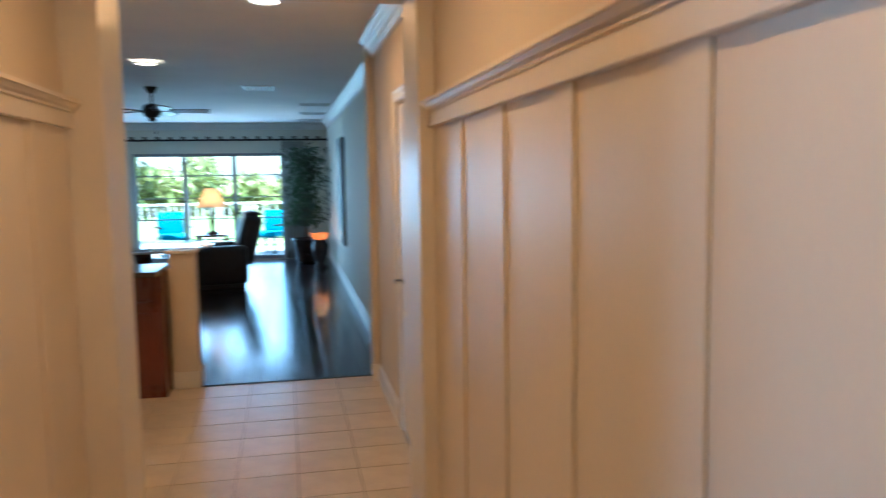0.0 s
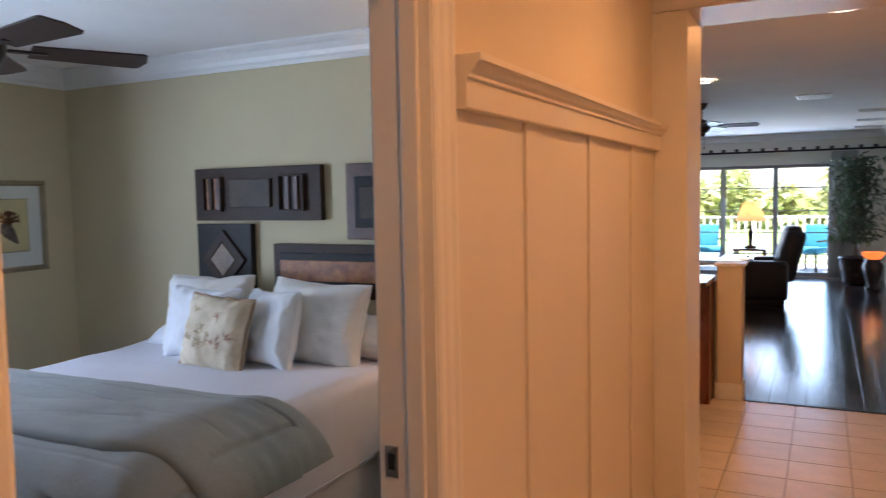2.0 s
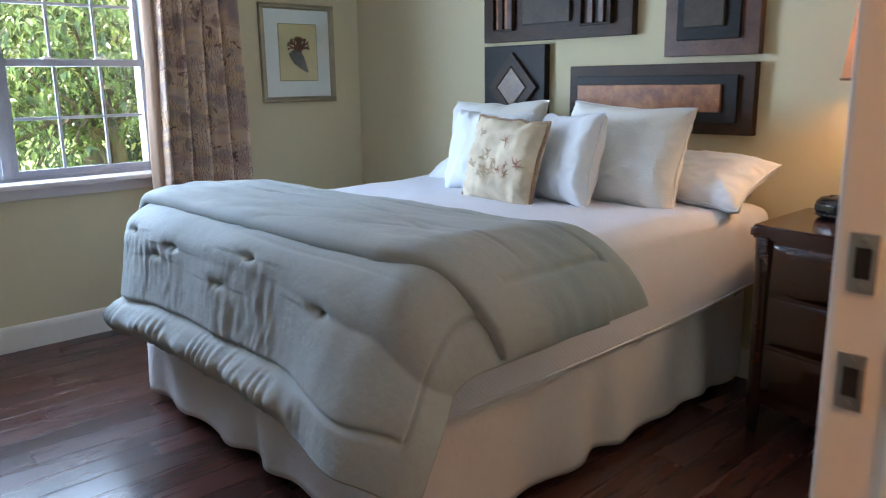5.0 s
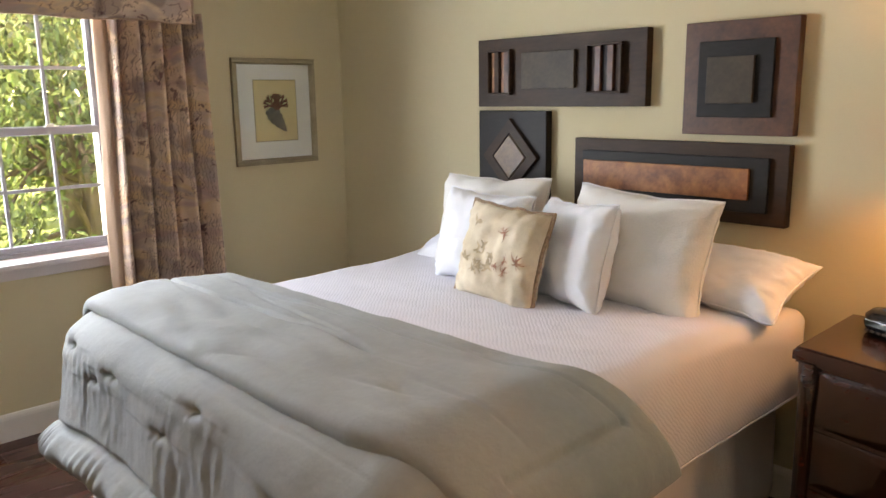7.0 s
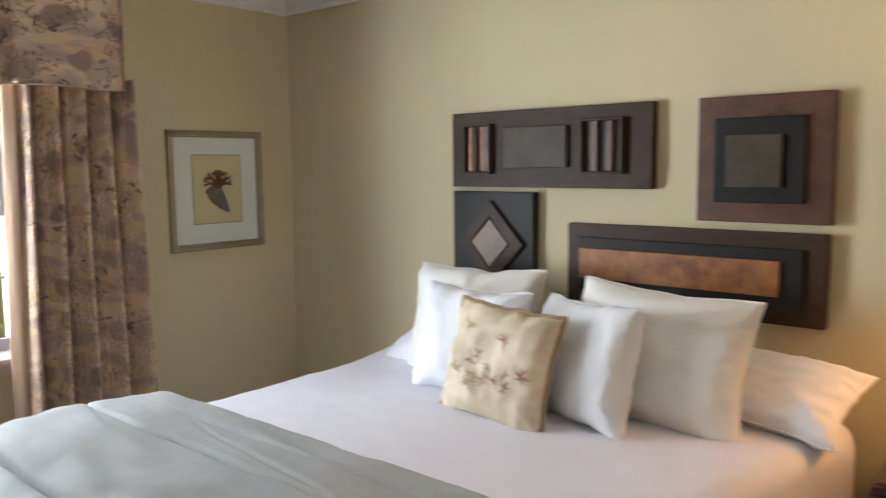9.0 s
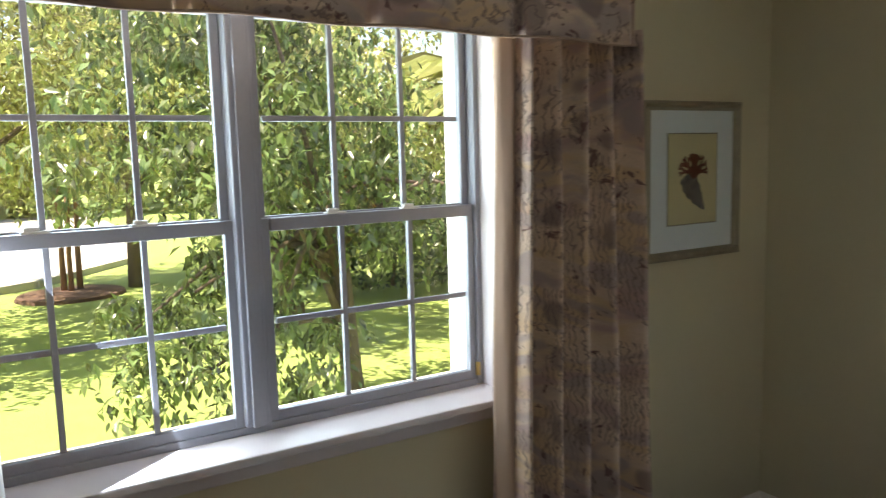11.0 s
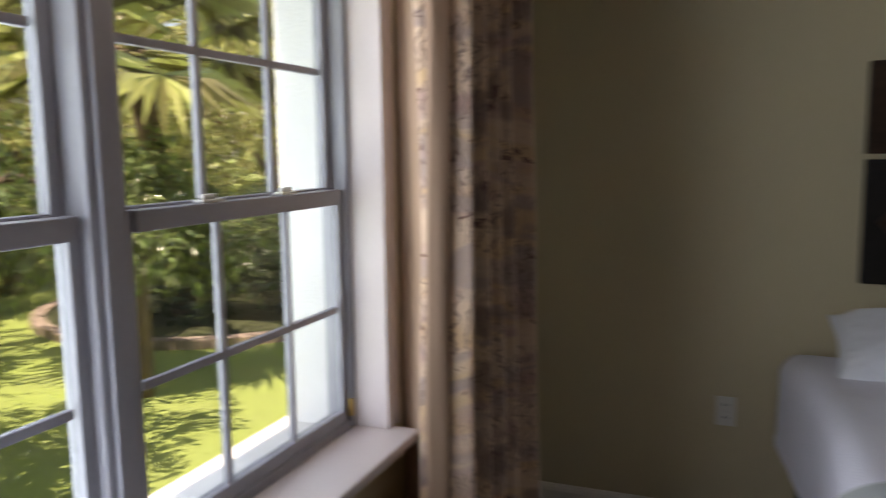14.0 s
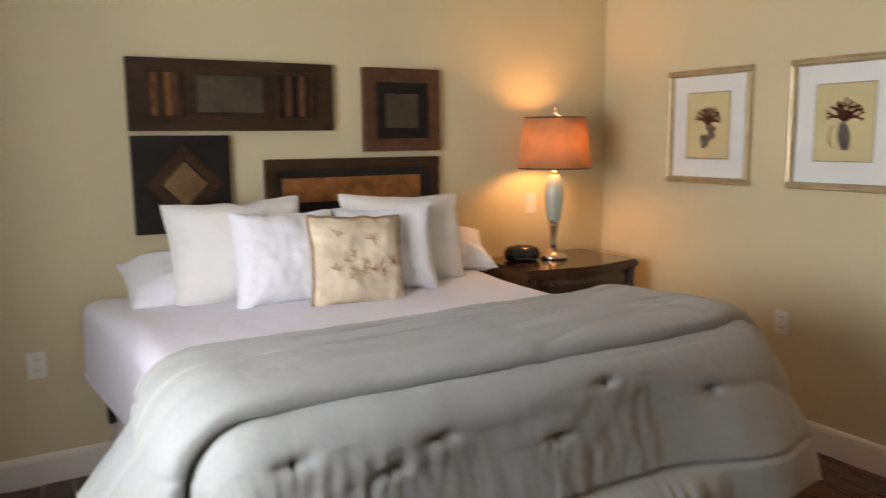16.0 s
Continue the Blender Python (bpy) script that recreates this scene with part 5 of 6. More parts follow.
for p in HALL_SPOTS:
    dl = thing("downlight", "white recessed downlight, lit", "ceiling light", p, "recessed downlights")
    part("trim_ring", lathe([(0.095, 0.0), (0.098, -0.006), (0.088, -0.012), (0.078, -0.008), (0.076, 0.0)], 32), M_CROWN, dl, "white trim ring", True)
    part("lens", lathe([(0.074, 0.004), (0.074, -0.002)], 32), M_DOWN, dl, "glowing lens")
for x0, y0, x1, y1 in ((-0.42, 8.7, -0.06, 9.15), (0.25, 10.8, 0.68, 11.15), (0.28, 12.4, 0.70, 12.75), (0.30, 13.9, 0.72, 14.25)):
    v = thing("ceiling_vent", "white louvred ceiling vent", "vent", (x0, y0, ZL), "ceiling vents")
    w, h = x1 - x0, y1 - y0
    for a in ((0, 0, w, 0.02), (0, h - 0.02, w, h), (0, 0.02, 0.02, h - 0.02), (w - 0.02, 0.02, w, h - 0.02)):
        part("frame_bar", box(a[0], a[1], -0.010, a[2], a[3], 0.0, 0.002), M_CROWN, v)
    for k in range(8):
        y = 0.03 + (h - 0.06) * k / 7
        part("slat", box(0.02, y - 0.008, -0.008, w - 0.02, y + 0.008, -0.005), M_CROWN, v)
    part("backing", box(0.02, 0.02, -0.003, w - 0.02, h - 0.02, 0.0), M_GREYW, v, "dark duct behind the slats")
fan("ceiling_fan", "dark brown ceiling fan in the living room", -1.40, 8.9, 2.35, ZL, 0.62, math.radians(4))

# sliding door with balcony beyond
sl = thing("door_3", "white framed sliding glass door with horizontal bars", "sliding door", kind="structure")
n_leaf = 3
for k in range(n_leaf):
    a, b2 = SX0 + (SX1 - SX0) * k / n_leaf, SX0 + (SX1 - SX0) * (k + 1) / n_leaf
    yk = 14.99 + 0.04 * (k % 2)
    # white frame in the same vinyl, backlit shade included in its colour
    for x in ((a, a + 0.045), (b2 - 0.045, b2)):
        part("stile", box(x[0], yk, 0.02, x[1], yk + 0.035, SZ, 0.004), M_SHADED_VINYL, sl)
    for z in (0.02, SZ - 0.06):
        part("rail", box(a + 0.045, yk, z, b2 - 0.045, yk + 0.035, z + 0.07, 0.004), M_SHADED_VINYL, sl)
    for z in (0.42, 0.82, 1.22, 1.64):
        part("glazing_bar", box(a + 0.045, yk + 0.010, z - 0.009, b2 - 0.045, yk + 0.028, z + 0.009), M_SHADED_VINYL, sl)
    part("pane", box(a + 0.045, yk + 0.016, 0.09, b2 - 0.045, yk + 0.020, SZ - 0.06), M_SGLASS, sl, "tinted door glass").visible_shadow = False
part("threshold", box(SX0, 14.95, 0.0, SX1, 15.10, 0.02), M_STEEL, sl)
rod = thing("curtain_rod", "black iron curtain rod with rings over the sliding door", "curtain rod")
part("rod", tube([(-2.9, 14.80, 2.30), (0.80, 14.80, 2.30)], 0.018, 12), M_BLACKW, rod, smooth=True)
part("finial", lathe([(0.02, 0), (0.035, 0.03), (0.02, 0.06), (0.004, 0.08)], 16), M_BLACKW, rod, smooth=True).matrix_basis = pose(0.80, 14.80, 2.30, 0, 90)
for x in (-2.6, -1.0, 0.60):
    part("bracket", box(x - 0.015, 14.80, 2.28, x + 0.015, 14.95, 2.32, 0.004), M_BLACKW, rod)
for k in range(16):
    part("tab", box(-2.75 + k * 0.225, 14.785, 2.29, -2.68 + k * 0.225, 14.815, 2.365, 0.005), M_GREYW, rod, "grey cloth tab")
pc = thing("drape", "plain pale grey drape gathered beside the sliding door", "curtain")
o = part("cloth", grid(60, 12, lambda u, v: (-0.02 + 0.42 * u, 14.86 + 0.035 * math.sin(u * 44), 2.27 - 2.24 * v)), mat("grey_drape_cloth", (0.36, 0.35, 0.31), 0.9, var=0.06, fine=200), pc, smooth=True)
o.modifiers.new("thick", "SOLIDIFY").thickness = 0.004

pt = thing("potted_tree", "tall leafy potted tree in a dark glazed pot", "plant", (0.36, 14.1, 0))
part("pot", lathe([(0.15, 0), (0.19, 0.06), (0.23, 0.30), (0.24, 0.42), (0.26, 0.44), (0.26, 0.47), (0.22, 0.47), (0.20, 0.42)], 36), M_POT, pt, smooth=True)
part("soil", lathe([(0.205, 0.40), (0.205, 0.43)], 30), M_SOIL, pt)
rnd = random.Random(8)
for k in range(3):
    part("trunk", tube([(0.04 * math.cos(2.1 * k), 0.04 * math.sin(2.1 * k), 0.42), (0.03 * math.sin(k), 0.02, 1.0), (0.12 * math.cos(2.1 * k), 0.12 * math.sin(2.1 * k), 1.7)], [0.018, 0.014, 0.008], 8), M_BARK, pt, smooth=True)


def leaves(n, places, size, droop=0.6, seed=1, flat=0.42):
    """Many small folded leaves: places(rng, n) gives where they sit. One mesh."""
    g = np.random.default_rng(seed)
    c = places(g, n)
    a = g.uniform(0, 2 * math.pi, n)
    el = g.normal(-droop, 0.45, n)
    d = np.stack([np.cos(a) * np.cos(el), np.sin(a) * np.cos(el), np.sin(el)], 1)
    s = np.cross(d, np.array([0, 0, 1.0]) + g.normal(0, 0.35, (n, 3)))
    s /= np.linalg.norm(s, axis=1, keepdims=True) + 1e-9
    up = np.cross(s, d)
    L = (size * g.uniform(0.65, 1.3, n))[:, None]
    v = np.empty((n, 4, 3))
    v[:, 0] = c
    v[:, 1] = c + d * L * 0.45 + s * L * flat * 0.5 + up * L * 0.06
    v[:, 2] = c + d * L - up * L * 0.08
    v[:, 3] = c + d * L * 0.45 - s * L * flat * 0.5 + up * L * 0.06
    i = np.arange(n)[:, None] * 4
    f = np.concatenate([i + np.array([[0, 1, 2]]), i + np.array([[0, 2, 3]])], 0)
    me = bpy.data.meshes.new("leaves")
    me.vertices.add(n * 4)
    me.vertices.foreach_set("co", v.ravel())
    me.loops.add(len(f) * 3)
    me.loops.foreach_set("vertex_index", f.ravel().astype(np.int32))
    me.polygons.add(len(f))
    me.polygons.foreach_set("loop_start", np.arange(0, len(f) * 3, 3, dtype=np.int32))
    me.update(calc_edges=True)
    me.validate()
    return me


def mesh_part(name, me, material, parent, label="", kind=""):
    me.materials.append(material)
    o = new(name, me)
    o.parent = parent
    return tagged(o, label, kind=kind)


mesh_part("crown", leaves(1500, lambda g, n: np.stack([g.normal(0, 0.17, n), g.normal(0, 0.17, n), g.uniform(0.75, 2.15, n)], 1), 0.13, 0.7, 3, 0.3), M_FICUS, pt, "drooping dark green leaves")
ub = thing("uplight_bowl", "dark urn with a glowing amber bowl on top", "lamp", (0.58, 13.3, 0))
part("urn", lathe([(0.10, 0), (0.12, 0.02), (0.07, 0.08), (0.13, 0.25), (0.15, 0.40), (0.11, 0.47), (0.13, 0.50)], 32), M_POT, ub, smooth=True)
bm = lathe([(0.10, 0.50), (0.15, 0.55), (0.17, 0.61)], 32)
bmesh.ops.delete(bm, geom=[f for f in bm.faces if len(f.verts) > 4 and f.calc_center_median().z > 0.6], context="FACES")
part("bowl", bm, M_TERRA, ub, "amber glass bowl", True)
wp = thing("wall_hanging", "tall dark framed wall hanging", "picture")
part("frame", box(0.79, 10.55, 0.62, 0.833, 11.42, 2.14, 0.006), M_BLACKW, wp)
part("canvas", box(0.784, 10.62, 0.70, 0.790, 11.35, 2.06), M_WALNUT, wp, "dark brown canvas")
plate("wall_switch", pose(0.835, 7.28, 1.06, 0, 0, -90), "white light switch on the living room wall", False)
plate("thermostat", pose(0.835, 9.85, 1.40, 0, 0, -90), "grey thermostat on the living room wall", False)

rc = thing("recliner", "dark brown leather recliner armchair", "armchair", (-1.02, 11.5, 0))
part("seat", box(-0.30, -0.42, 0.20, 0.30, 0.30, 0.48, 0.07), M_LEATHER, rc, smooth=True)
bk = part("backrest", box(-0.32, -0.14, 0.0, 0.32, 0.14, 0.74, 0.09), M_LEATHER, rc, smooth=True)
bk.matrix_basis = pose(0, -0.46, 0.32, 14)
for s in (-1, 1):
    part("arm", box(s * 0.40 - 0.11, -0.50, 0.06, s * 0.40 + 0.11, 0.36, 0.62, 0.07), M_LEATHER, rc, smooth=True)
part("base", box(-0.42, -0.46, 0.0, 0.42, 0.32, 0.18, 0.02), M_LEATHER, rc)
part("headrest", box(-0.28, -0.72, 0.86, 0.28, -0.50, 1.10, 0.08), M_LEATHER, rc, smooth=True)
rc.matrix_basis = pose(-1.12, 11.6, 0, 0, 0, 100)

tb = thing("dining_table", "round pale glossy dining table", "table", (-1.75, 9.9, 0))
part("tabletop", lathe([(0.80, 0.735), (0.85, 0.745), (0.85, 0.765), (0.83, 0.770)], 64), M_TGLASS, tb, "pale glossy top", True)
part("pedestal", lathe([(0.30, 0), (0.30, 0.03), (0.10, 0.08), (0.07, 0.40), (0.12, 0.70), (0.30, 0.735)], 32), M_CABINET, tb, smooth=True)
st = thing("side_table", "small dark wooden side table", "table", (-1.17, 12.75, 0))
part("top", box(-0.25, -0.25, 0.66, 0.25, 0.25, 0.69, 0.006), M_CABINET, st)
for x in (-0.21, 0.21):
    for y in (-0.21, 0.21):
        part("leg", box(x - 0.02, y - 0.02, 0, x + 0.02, y + 0.02, 0.66, 0.004), M_CABINET, st)
ll = thing("table_lamp", "dark lamp with a cream bell shade, lit, in the living room", "lamp", (-1.17, 12.75, 0.69))
part("stem", lathe([(0.10, 0), (0.10, 0.02), (0.03, 0.05), (0.04, 0.20), (0.02, 0.36), (0.012, 0.48)], 24), M_POT, ll, smooth=True)
bm = lathe([(0.235, 0.44), (0.16, 0.60), (0.10, 0.74)], 32)
bmesh.ops.delete(bm, geom=[f for f in bm.faces if len(f.verts) > 4], context="FACES")
part("shade", bm, M_SHADEL, ll, "cream bell shade", True)
bpy.data.objects["living_lamp_bulb"].location = (-1.17, 12.75, 1.24)

# balcony
structure("patio", box(-6, 15.1, -0.12, 3, 18.2, -0.03), M_KERB, "pale concrete patio slab beyond the sliding door", "floor")
rl = thing("railing", "white painted balcony railing beyond the patio", "railing")
part("top_rail", box(-5.5, 17.9, 0.98, 2.5, 17.96, 1.03, 0.006), M_TRIM, rl)
part("bottom_rail", box(-5.5, 17.9, 0.06, 2.5, 17.96, 0.10, 0.006), M_TRIM, rl)
for k in range(54):
    part("baluster", box(-5.4 + k * 0.148, 17.915, 0.10, -5.375 + k * 0.148, 17.945, 0.98), M_TRIM, rl)
for k in range(5):
    part("post", box(-5.5 + k * 2 - 0.03, 17.9, -0.03, -5.5 + k * 2 + 0.03, 17.96, 0.98), M_TRIM, rl)
for x, a in ((-2.3, 20), (-0.35, -30)):
    pch = thing("patio_chair", "white patio chair with teal cushions on the patio", "chair", group="patio chairs")
    part("seat_cushion", box(-0.27, -0.27, 0.36, 0.27, 0.27, 0.48, 0.04), M_TEAL, pch, "teal cushion", True)
    part("back_cushion", box(-0.27, 0.20, 0.46, 0.27, 0.32, 0.92, 0.04), M_TEAL, pch, "teal cushion", True)
    for sx in (-1, 1):
        for sy in (-1, 1):
            part("leg", box(sx * 0.27 - 0.02, sy * 0.27 - 0.02, 0, sx * 0.27 + 0.02, sy * 0.27 + 0.02, 0.40, 0.004), M_BLACKW, pch)
        part("arm", box(sx * 0.30 - 0.03, -0.28, 0.60, sx * 0.30 + 0.03, 0.30, 0.63, 0.006), M_BLACKW, pch)
    pch.matrix_basis = pose(x, 16.5, -0.03, 0, 0, a)

# ---- outdoors ----
ZG = -0.60


def ground_z(x, y):
    return ZG + 0.05 * nz(x * 0.15, y * 0.15, 0)


bm = bmesh.new()
xs = [-400, -120, -60, -36] + [-34 + i * 0.8 for i in range(36)] + [-5.1]
ys = [-400, -100, -40, -24] + [-20 + i * 0.9 for i in range(48)] + [30, 60, 150, 400]
vs = [[bm.verts.new((x, y, ground_z(x, y) if -34 < x < -5.5 and -20 < y < 22 else ZG)) for y in ys] for x in xs]
for i in range(len(xs) - 1):
    for j in range(len(ys) - 1):
        bm.faces.new((vs[i][j], vs[i + 1][j], vs[i + 1][j + 1], vs[i][j + 1]))
box(-5.1, 15.2, ZG - 0.1, 400, 400, ZG, bm=bm)
structure("ground", bm, M_GRASS, "sunlit mown lawn outside the window", "lawn")
EDGE = [(-16.6, -30), (-16.9, -8), (-17.3, -1.0), (-18.6, 1.4), (-21.0, 3.4), (-25.5, 4.4), (-34, 4.8)]
bm = bmesh.new()
ring = EDGE + [(-40, 4.8), (-40, -30)]
lo, hi = [bm.verts.new((x, y, ZG - 0.2)) for x, y in ring], [bm.verts.new((x, y, ZG + 0.06)) for x, y in ring]
bm.faces.new(hi)
for k in range(len(ring)):
    q = (k + 1) % len(ring)
    bm.faces.new((lo[k], lo[q], hi[q], hi[k]))
bmesh.ops.recalc_face_normals(bm, faces=bm.faces)
structure("road", bm, M_ROAD, "pale concrete drive beyond the lawn", "road")
kb = thing("kerb", "pale concrete kerb along the drive", "kerb", kind="structure")
for (xa, ya), (xb, yb) in zip(EDGE[1:], EDGE[2:]):
    L = math.hypot(xb - xa, yb - ya)
    n = max(1, round(L / 0.9))
    for k in range(n):
        o = part("kerb_stone", box(-L / n / 2 + 0.005, -0.08, -0.1, L / n / 2 - 0.005, 0.08, 0.13, 0.01), M_KERB, kb)
        u = (k + 0.5) / n
        o.matrix_basis = pose(xa + (xb - xa) * u, ya + (yb - ya) * u, ZG, 0, 0, math.degrees(math.atan2(yb - ya, xb - xa)))

gx = np.random.default_rng(11)
me = leaves(60000, lambda g, n: np.stack([-5.3 - 11 * g.random(n) ** 1.3, g.uniform(-3, 11, n), np.full(n, ZG - 0.01) + g.uniform(-0.03, 0.03, n)], 1), 0.026, -1.0, 21, 0.14)
me.materials.append(M_BLADE)
tagged(new("grass", me), "short mown green grass blades", "grass", kind="stuff")


def tree(name, label, x, y, trunk, limbs, blobs, n, size, leafm, barkm=M_BARK, droop=0.7, seed=1, lean=(0, 0), clump=22, spread=0.22):
    """Tapered trunk with limbs that reach into the leaf clumps; clumps of leaves along twigs."""
    t = thing(name, label, "tree", (x, y, ZG - 0.05))
    rnd = random.Random(seed)
    for tx, ty, r, h in trunk:
        part("trunk", tube([(tx, ty, 0), (tx + lean[0] * 0.3 + 0.03, ty + lean[1] * 0.3, h * 0.35), (tx + lean[0] * 0.7, ty + lean[1] * 0.7 + 0.04, h * 0.7), (tx + lean[0], ty + lean[1], h)], [r * 1.25, r, r * 0.85, r * 0.5], 12), barkm, t, smooth=True)
    h0 = trunk[0][3]
    for k in range(limbs):
        c = blobs[k % len(blobs)]
        z0 = h0 * rnd.uniform(0.45, 0.98)
        a = Vector((lean[0] * z0 / h0, lean[1] * z0 / h0, z0))
        e = Vector((c[0] + rnd.uniform(-0.3, 0.3), c[1] + rnd.uniform(-0.3, 0.3), c[2] + rnd.uniform(-0.2, 0.3)))
        mid = a.lerp(e, 0.5) + Vector((0, 0, 0.25 * (e - a).length * rnd.uniform(0.3, 1)))
        part("limb", tube([a, a.lerp(mid, 0.5) + Vector((0, 0, 0.05)), mid, e], [trunk[0][2] * 0.42, trunk[0][2] * 0.33, trunk[0][2] * 0.22, 0.012], 8), barkm, t, smooth=True)

    def places(g, n):
        m = n // clump
        b = np.array(blobs)
        k = g.choice(len(b), m, p=(b[:, 3] ** 2.2) / (b[:, 3] ** 2.2).sum())
        v = g.normal(0, 1, (m, 3))
        v /= np.linalg.norm(v, axis=1, keepdims=True)
        c = b[k, :3] + v * (b[k, 3] * g.uniform(0.35, 1.05, m) ** 0.6)[:, None] * np.array([1, 1, 0.85])
        d = g.normal(0, 1, (m, 3)) * np.array([1, 1, 0.5]) - np.array([0, 0, 0.5])
        d /= np.linalg.norm(d, axis=1, keepdims=True)
        u = g.uniform(0, 1, (m, clump))
        p = c[:, None] + d[:, None] * (u * spread * 2)[:, :, None] + g.normal(0, spread * 0.22, (m, clump, 3))
        q = p.reshape(-1, 3)
        return np.concatenate([q, np.repeat(q[-1:], n - len(q), 0)], 0)
    mesh_part("crown", leaves(n, places, size, droop, seed), leafm, t, "dense glossy green leaves")
    return t


near = [(-0.3, -1.35, 1.05, 0.42), (0.25, -1.0, 0.62, 0.40), (0.5, -0.7, 1.15, 0.42), (-0.7, -0.6, 1.75, 0.6), (0.0, 0.2, 2.0, 0.5), (0.1, -1.45, 0.75, 0.32),
        (-0.3, 0.9, 1.75, 0.45), (0.2, 1.3, 1.65, 0.32), (-0.9, 0.4, 2.6, 0.7), (0.3, -0.9, 2.3, 0.6), (-0.4, -1.7, 2.4, 0.6), (0.0, -0.4, 3.2, 0.7), (-0.6, -1.0, 3.6, 0.9)]
tree("garden_tree", "small broad-leaved tree with drooping glossy leaves near the window", -8.25, 2.95, [(0, 0, 0.085, 1.9)], 14, near, 14000, 0.100, M_LEAF, droop=0.75, seed=5, lean=(-0.15, -0.1))


def crown_blobs(seed, w, z0, z1, n):
    r = random.Random(seed)
    return [(r.uniform(-w, w), r.uniform(-w, w), r.uniform(z0, z1), r.uniform(0.7, 1.25)) for _ in range(n)]


for k, (x, y, w, z0, z1, n, s) in enumerate(((-13.2, 4.3, 1.9, 1.7, 5.4, 17000, 0.13), (-13.8, 0.2, 2.0, 1.9, 5.6, 17000, 0.13), (-14.5, 8.6, 2.2, 1.2, 5.6, 17000, 0.13),
                                            (-12.4, -4.2, 2.0, 1.4, 5.6, 14000, 0.13), (-17.5, 3.0, 2.4, 2.3, 7.2, 15000, 0.15), (-17.0, 12.2, 2.4, 0.8, 6.4, 14000, 0.15), (-12.2, 12.6, 2.0, 1.0, 5.6, 12000, 0.14))):
    tree("garden_tree", "tall dense broad-leaved tree on the lawn in sun", x, y, [(0, 0, 0.15, 3.0)], 12, crown_blobs(40 + k, w, z0 + 0.6, z1 + 0.6, 22), n, s, M_LEAFB, droop=0.6, seed=60 + k, spread=0.30)
tree("crape_myrtle", "slim multi-stemmed tree with reddish trunks by the drive", -17.3, 1.75, [(0, 0, 0.045, 2.2), (0.14, 0.10, 0.04, 2.2), (-0.05, 0.26, 0.045, 2.2)], 6, crown_blobs(77, 1.3, 2.3, 4.6, 12), 9000, 0.10, M_LEAFB, M_BARKR, seed=78)
tree("garden_tree", "small leafy tree in front of the palm", -8.9, 5.35, [(0, 0, 0.06, 1.9)], 8, [(0.1, 0.1, 1.55, 0.45), (-0.2, 0.5, 1.9, 0.5), (0.2, 0.7, 1.4, 0.4), (0.0, -0.3, 2.1, 0.5)], 4500, 0.10, M_LEAF, droop=0.7, seed=91)
structure("mulch_ring", lathe([(0.9, ZG - 0.05), (0.85, ZG + 0.05), (0.4, ZG + 0.09)], 24, (-17.2, 1.85, 0)), M_MULCH, "ring of brown mulch round the slim tree", "mulch")
for k, (x, y, w, h) in enumerate(((-10.9, 8.9, 1.75, 0.9), (-11.6, 10.4, 1.5, 1.1), (-14.4, 6.6, 1.6, 1.2), (-16.5, 9.5, 1.8, 1.5), (-19.0, 6.3, 1.8, 1.6), (-9.0, 12.8, 1.4, 1.3), (-19.8, -4.0, 1.8, 1.4), (-22.0, 8.5, 2.2, 2.0), (-12.8, 15.4, 2.0, 2.0))):
    s = thing("shrub", "dense dark green rounded shrub at the lawn's edge", "shrub", (x, y, ZG - 0.02), "shrubs")
    part("stems", tube([(0, 0, 0), (0.05, 0.02, h * 0.3), (0.0, 0.08, h * 0.6)], [0.05, 0.04, 0.015], 8), M_BARK, s, smooth=True)

    def pl(g, n, w=w, h=h):
        v = g.normal(0, 1, (n, 3))
        v /= np.linalg.norm(v, axis=1, keepdims=True)
        r = g.uniform(0.6, 1.0, n) ** 0.5 * (1 + 0.16 * np.sin(v[:, 0] * 7 + v[:, 1] * 9 + k))
        return np.stack([v[:, 0] * w * r, v[:, 1] * w * r, h * 0.5 + np.abs(v[:, 2]) * h * 0.75 * r - h * 0.45 * (v[:, 2] < -0.2)], 1)
    mesh_part("foliage", leaves(5200, pl, 0.12, 0.2, 90 + k), M_LEAFD, s, "small dark green leaves")

# far woods: many leaf clumps in one mesh, beyond the drive and to both sides
def woods(g, n):
    a = g.uniform(math.radians(95), math.radians(265), n)
    r = g.uniform(34, 46, n)
    x, y = -4 + r * np.cos(a), 4 + r * np.sin(a)
    top = 8 + 3 * np.sin(a * 23) + 2 * np.sin(a * 57)
    return np.stack([x, y, ZG + g.random(n) ** 0.8 * top], 1)


me = leaves(42000, woods, 0.75, 0.4, 33, 0.6)
me.materials.append(M_LEAFB)
tagged(new("far_woods", me), "far belt of green trees beyond the drive", "woods", kind="stuff")


def woods2(g, n):
    x = g.uniform(-30, 30, n)
    top = 2.6 + 0.7 * np.sin(x * 0.9) + 0.7 * np.sin(x * 2.3)
    return np.stack([x, 44 + g.uniform(0, 7, n), ZG + g.random(n) ** 0.8 * top], 1)


me = leaves(16000, woods2, 0.7, 0.4, 34, 0.6)
me.materials.append(M_LEAFB)
tagged(new("far_woods", me), "far belt of green trees beyond the patio", "woods", kind="stuff")

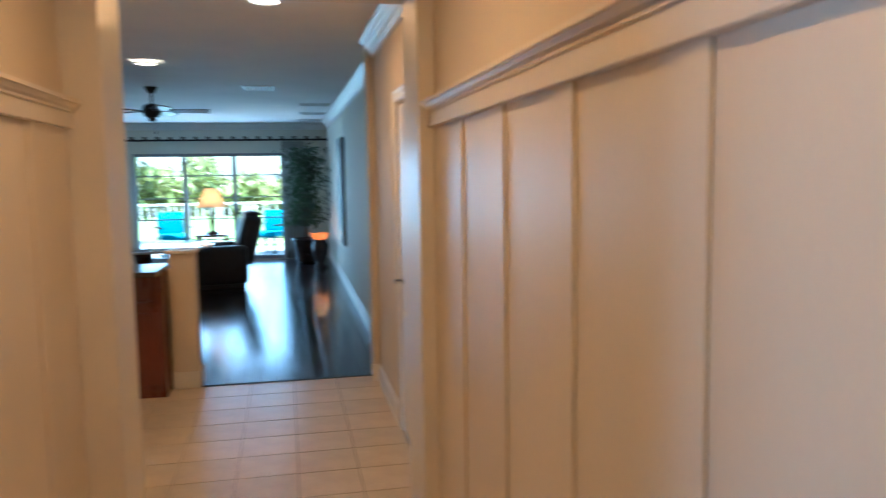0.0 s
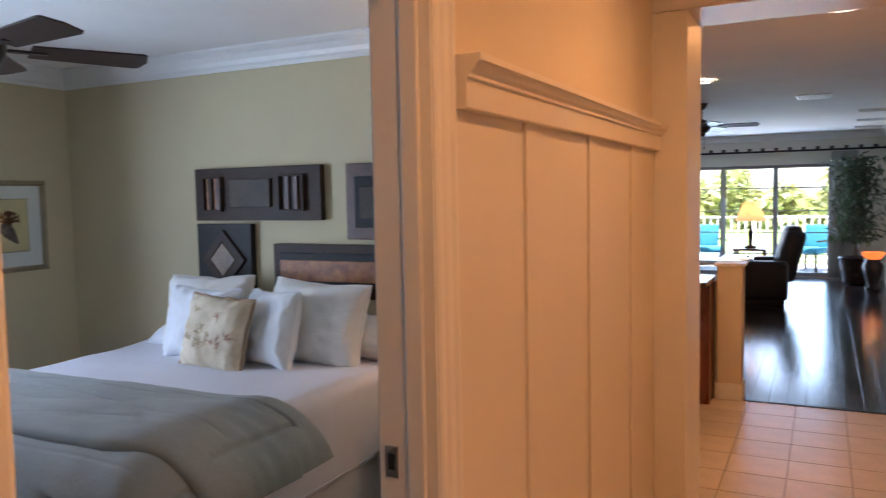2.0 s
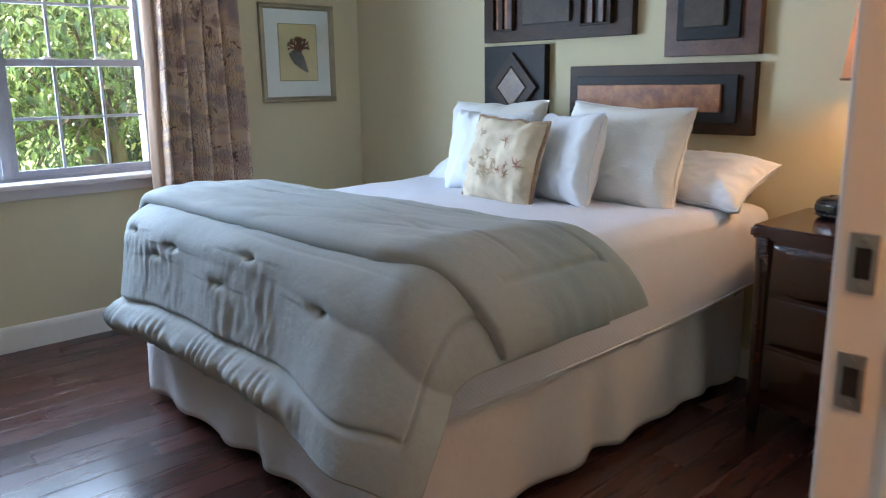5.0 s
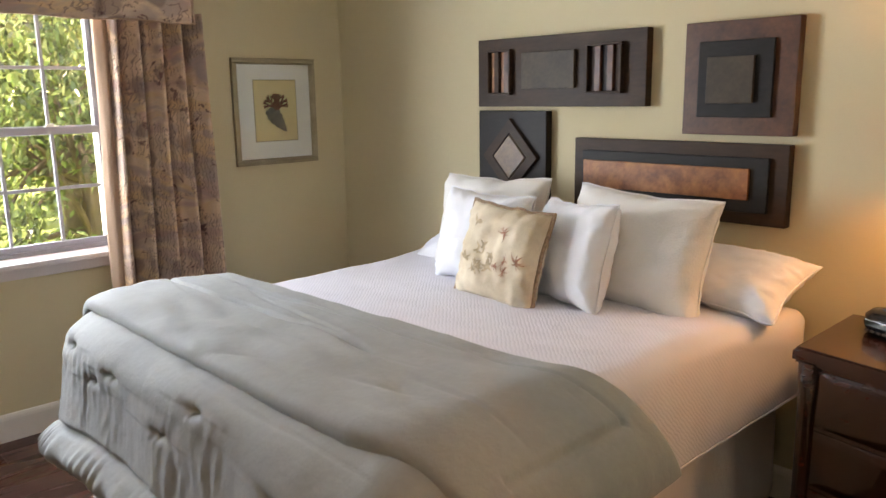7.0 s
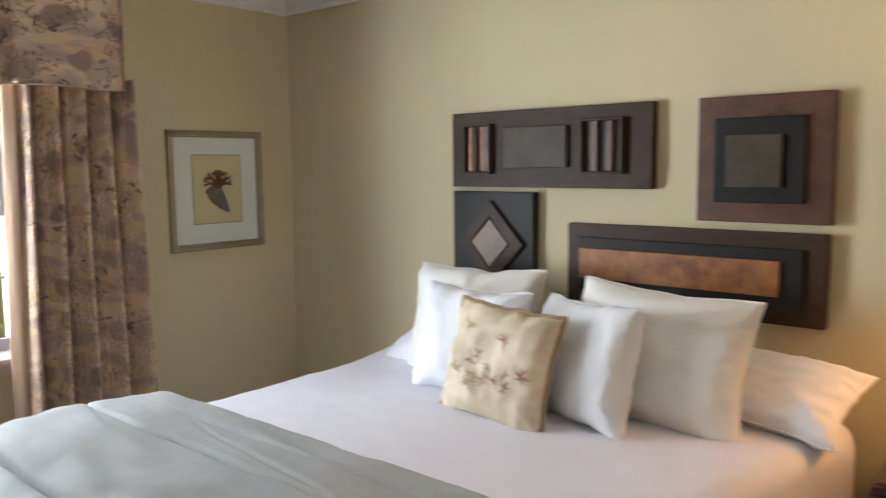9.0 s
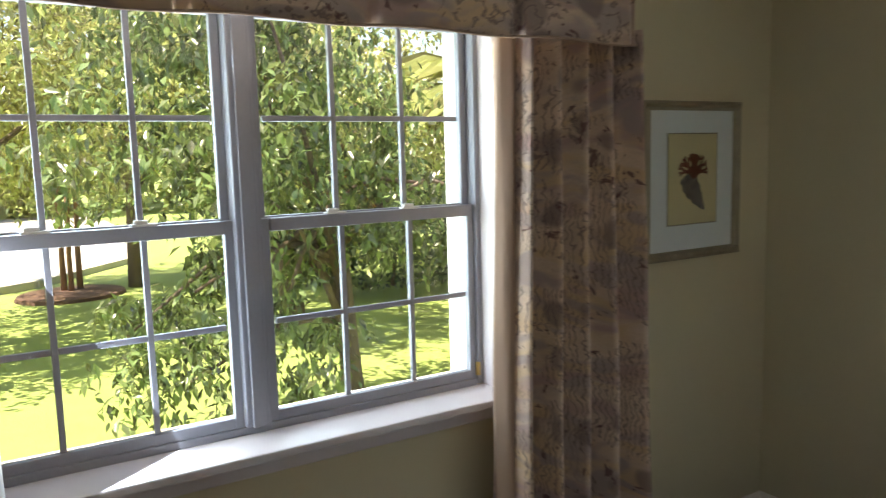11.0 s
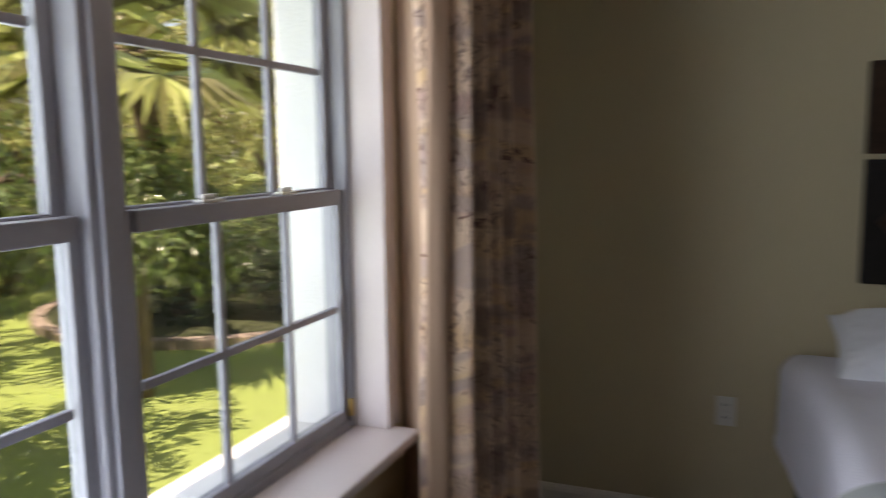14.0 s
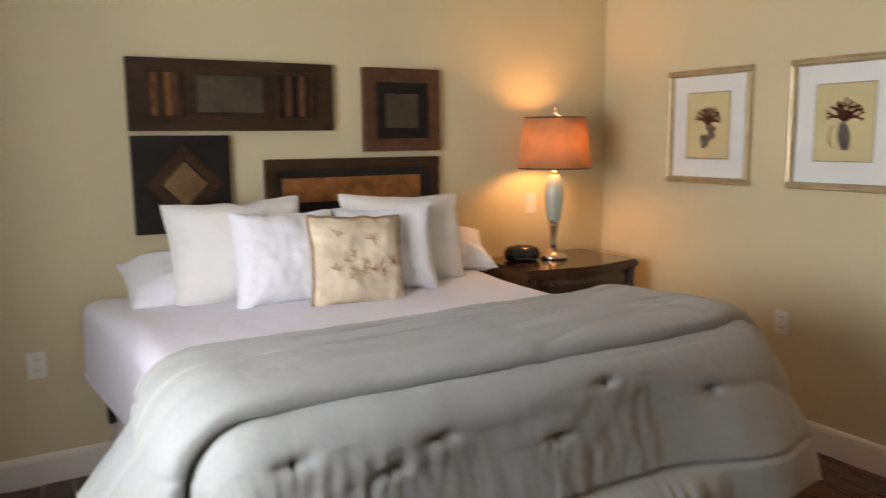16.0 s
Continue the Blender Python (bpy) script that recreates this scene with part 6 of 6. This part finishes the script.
# fan palm
pm = thing("fan_palm", "fan palm with pale sunlit fronds", "palm", (-10.6, 7.9, ZG - 0.05))
part("trunk", tube([(0, 0, 0), (0.22, -0.36, 1.0), (0.62, -1.0, 2.0), (1.15, -1.90, 3.20)], [0.17, 0.13, 0.12, 0.13], 14), M_BARK, pm, smooth=True)
rnd = random.Random(15)
for k in range(26):
    a = k * 2.399
    el = rnd.uniform(-0.5, 0.9)
    root = Vector((1.15, -1.90, 3.15))
    d = Vector((math.cos(a) * math.cos(el), math.sin(a) * math.cos(el), math.sin(el)))
    tip = root + d * rnd.uniform(0.8, 1.15)
    fr = part("frond", tube([root, root.lerp(tip, 0.5) + Vector((0, 0, 0.06)), tip], [0.016, 0.012, 0.008], 6), M_PALM, pm, "pale green frond stalk")
    bm = bmesh.new()
    s = d.cross(Vector((0, 0, 1))).normalized()
    u = s.cross(d)
    for j in range(26):
        b2 = (j / 25 - 0.5) * 4.3
        e = (d * math.cos(b2) + s * math.sin(b2) + u * 0.12 * math.sin(j * 7.1)).normalized()
        L = 0.95 * (1 - 0.12 * abs(b2) / 2)
        w = e.cross(u).normalized() * 0.042
        p1, p2 = tip + e * L * 0.55, tip + e * L + Vector((0, 0, -0.20 * L - 0.05 * rnd.random()))
        v = [bm.verts.new(c) for c in (tip, p1 + w, p2, p1 - w)]
        bm.faces.new((v[0], v[1], v[2]))
        bm.faces.new((v[0], v[2], v[3]))
    part("leaf_fan", bm, M_PALM, fr, "fan of pointed leaflets")
ed = thing("bed_edging", "low curved edging of brown stones round a planting bed", "edging", kind="structure")
for k in range(34):
    a = math.radians(-172 + k * 6.2)
    r = 2.3
    x, y = -10.8 + r * math.cos(a), 8.8 + r * math.sin(a) * 0.95
    part("stone", box(-0.12, -0.09, -0.08, 0.12, 0.09, 0.09, 0.02), M_EDGE, ed).matrix_basis = pose(x, y, ZG + 0.01, 0, 0, math.degrees(a) + 90 + rnd.uniform(-6, 6))
structure("planting_bed", lathe([(2.2, ZG - 0.05), (2.2, ZG + 0.07), (1.0, ZG + 0.12)], 40, (-10.8, 8.8, 0)), mat("ivy_ground", (0.045, 0.055, 0.02), 0.95, var=0.5, scale=9, fine=60, bump=0.9), "dark green ground cover in a planting bed", "planting bed")

# ---- floors, piece by piece ----


def laid(floor, name, material, x0, y0, x1, y1, w, l, z, gap, stagger, thick=0.012, bev=0.0015):
    cache = {}
    nx = int(round((x1 - x0) / w))
    w = (x1 - x0) / nx
    for i in range(nx):
        y = y0 - (l * ((i * 0.37) % 1) if stagger else 0)
        while y < y1 - 0.01:
            a, b2 = max(y, y0), min(y + l, y1)
            y += l
            if b2 - a < 0.03:
                continue
            key = round(b2 - a, 3)
            if key not in cache:
                bm = box(-w / 2 + gap, -key / 2 + gap, -thick, w / 2 - gap, key / 2 - gap, 0, bev)
                me = bpy.data.meshes.new(name)
                bm.to_mesh(me)
                bm.free()
                me.materials.append(material)
                cache[key] = me
            o = new(name, cache[key])
            o.parent = floor
            o.matrix_basis = Matrix.Translation((x0 + w * (i + 0.5), (a + b2) / 2, z))


fl = structure("floor", box(XW, YS, -0.12, XD + 0.06, YB, -0.010), M_GROUT, "dark reddish-brown wooden bedroom floor", "floor")
laid(fl, "floor_board", M_PLANK, XW, YS, XD + 0.06, YB, 0.125, 1.35, 0.0, 0.0008, True)
fl = structure("floor_hall", box(XD + 0.06, -3.2, -0.12, XR, 3.30, -0.008), M_GROUT, "cream tiled hall floor", "floor")
laid(fl, "floor_tile", M_TILE, XH + 0.001, -3.2, XR, 3.3, 0.325, 0.325, 0.0, 0.003, False, 0.010)
fl = structure("floor_vestibule", box(-4.45, 3.30, -0.12, 0.83, 5.88, -0.008), M_GROUT, "cream tiled vestibule floor", "floor")
laid(fl, "floor_tile", M_TILE, -2.6, 3.3, 0.70, 5.88, 0.325, 0.3225, 0.0, 0.003, False, 0.010)
fl = structure("floor_living", box(-4.45, 5.88, -0.12, 0.84, 14.96, -0.010), M_PLANKL, "dark espresso hand-scraped wooden living room floor", "floor")
laid(fl, "floor_board", M_PLANKL, -2.6, 5.90, 0.83, 14.95, 0.13, 1.9, 0.0, 0.001, True)
structure("threshold", box(-0.66, 5.872, -0.01, 0.66, 5.905, 0.004, 0.002), M_BLACKW, "dark threshold strip between tile and wood", "trim")
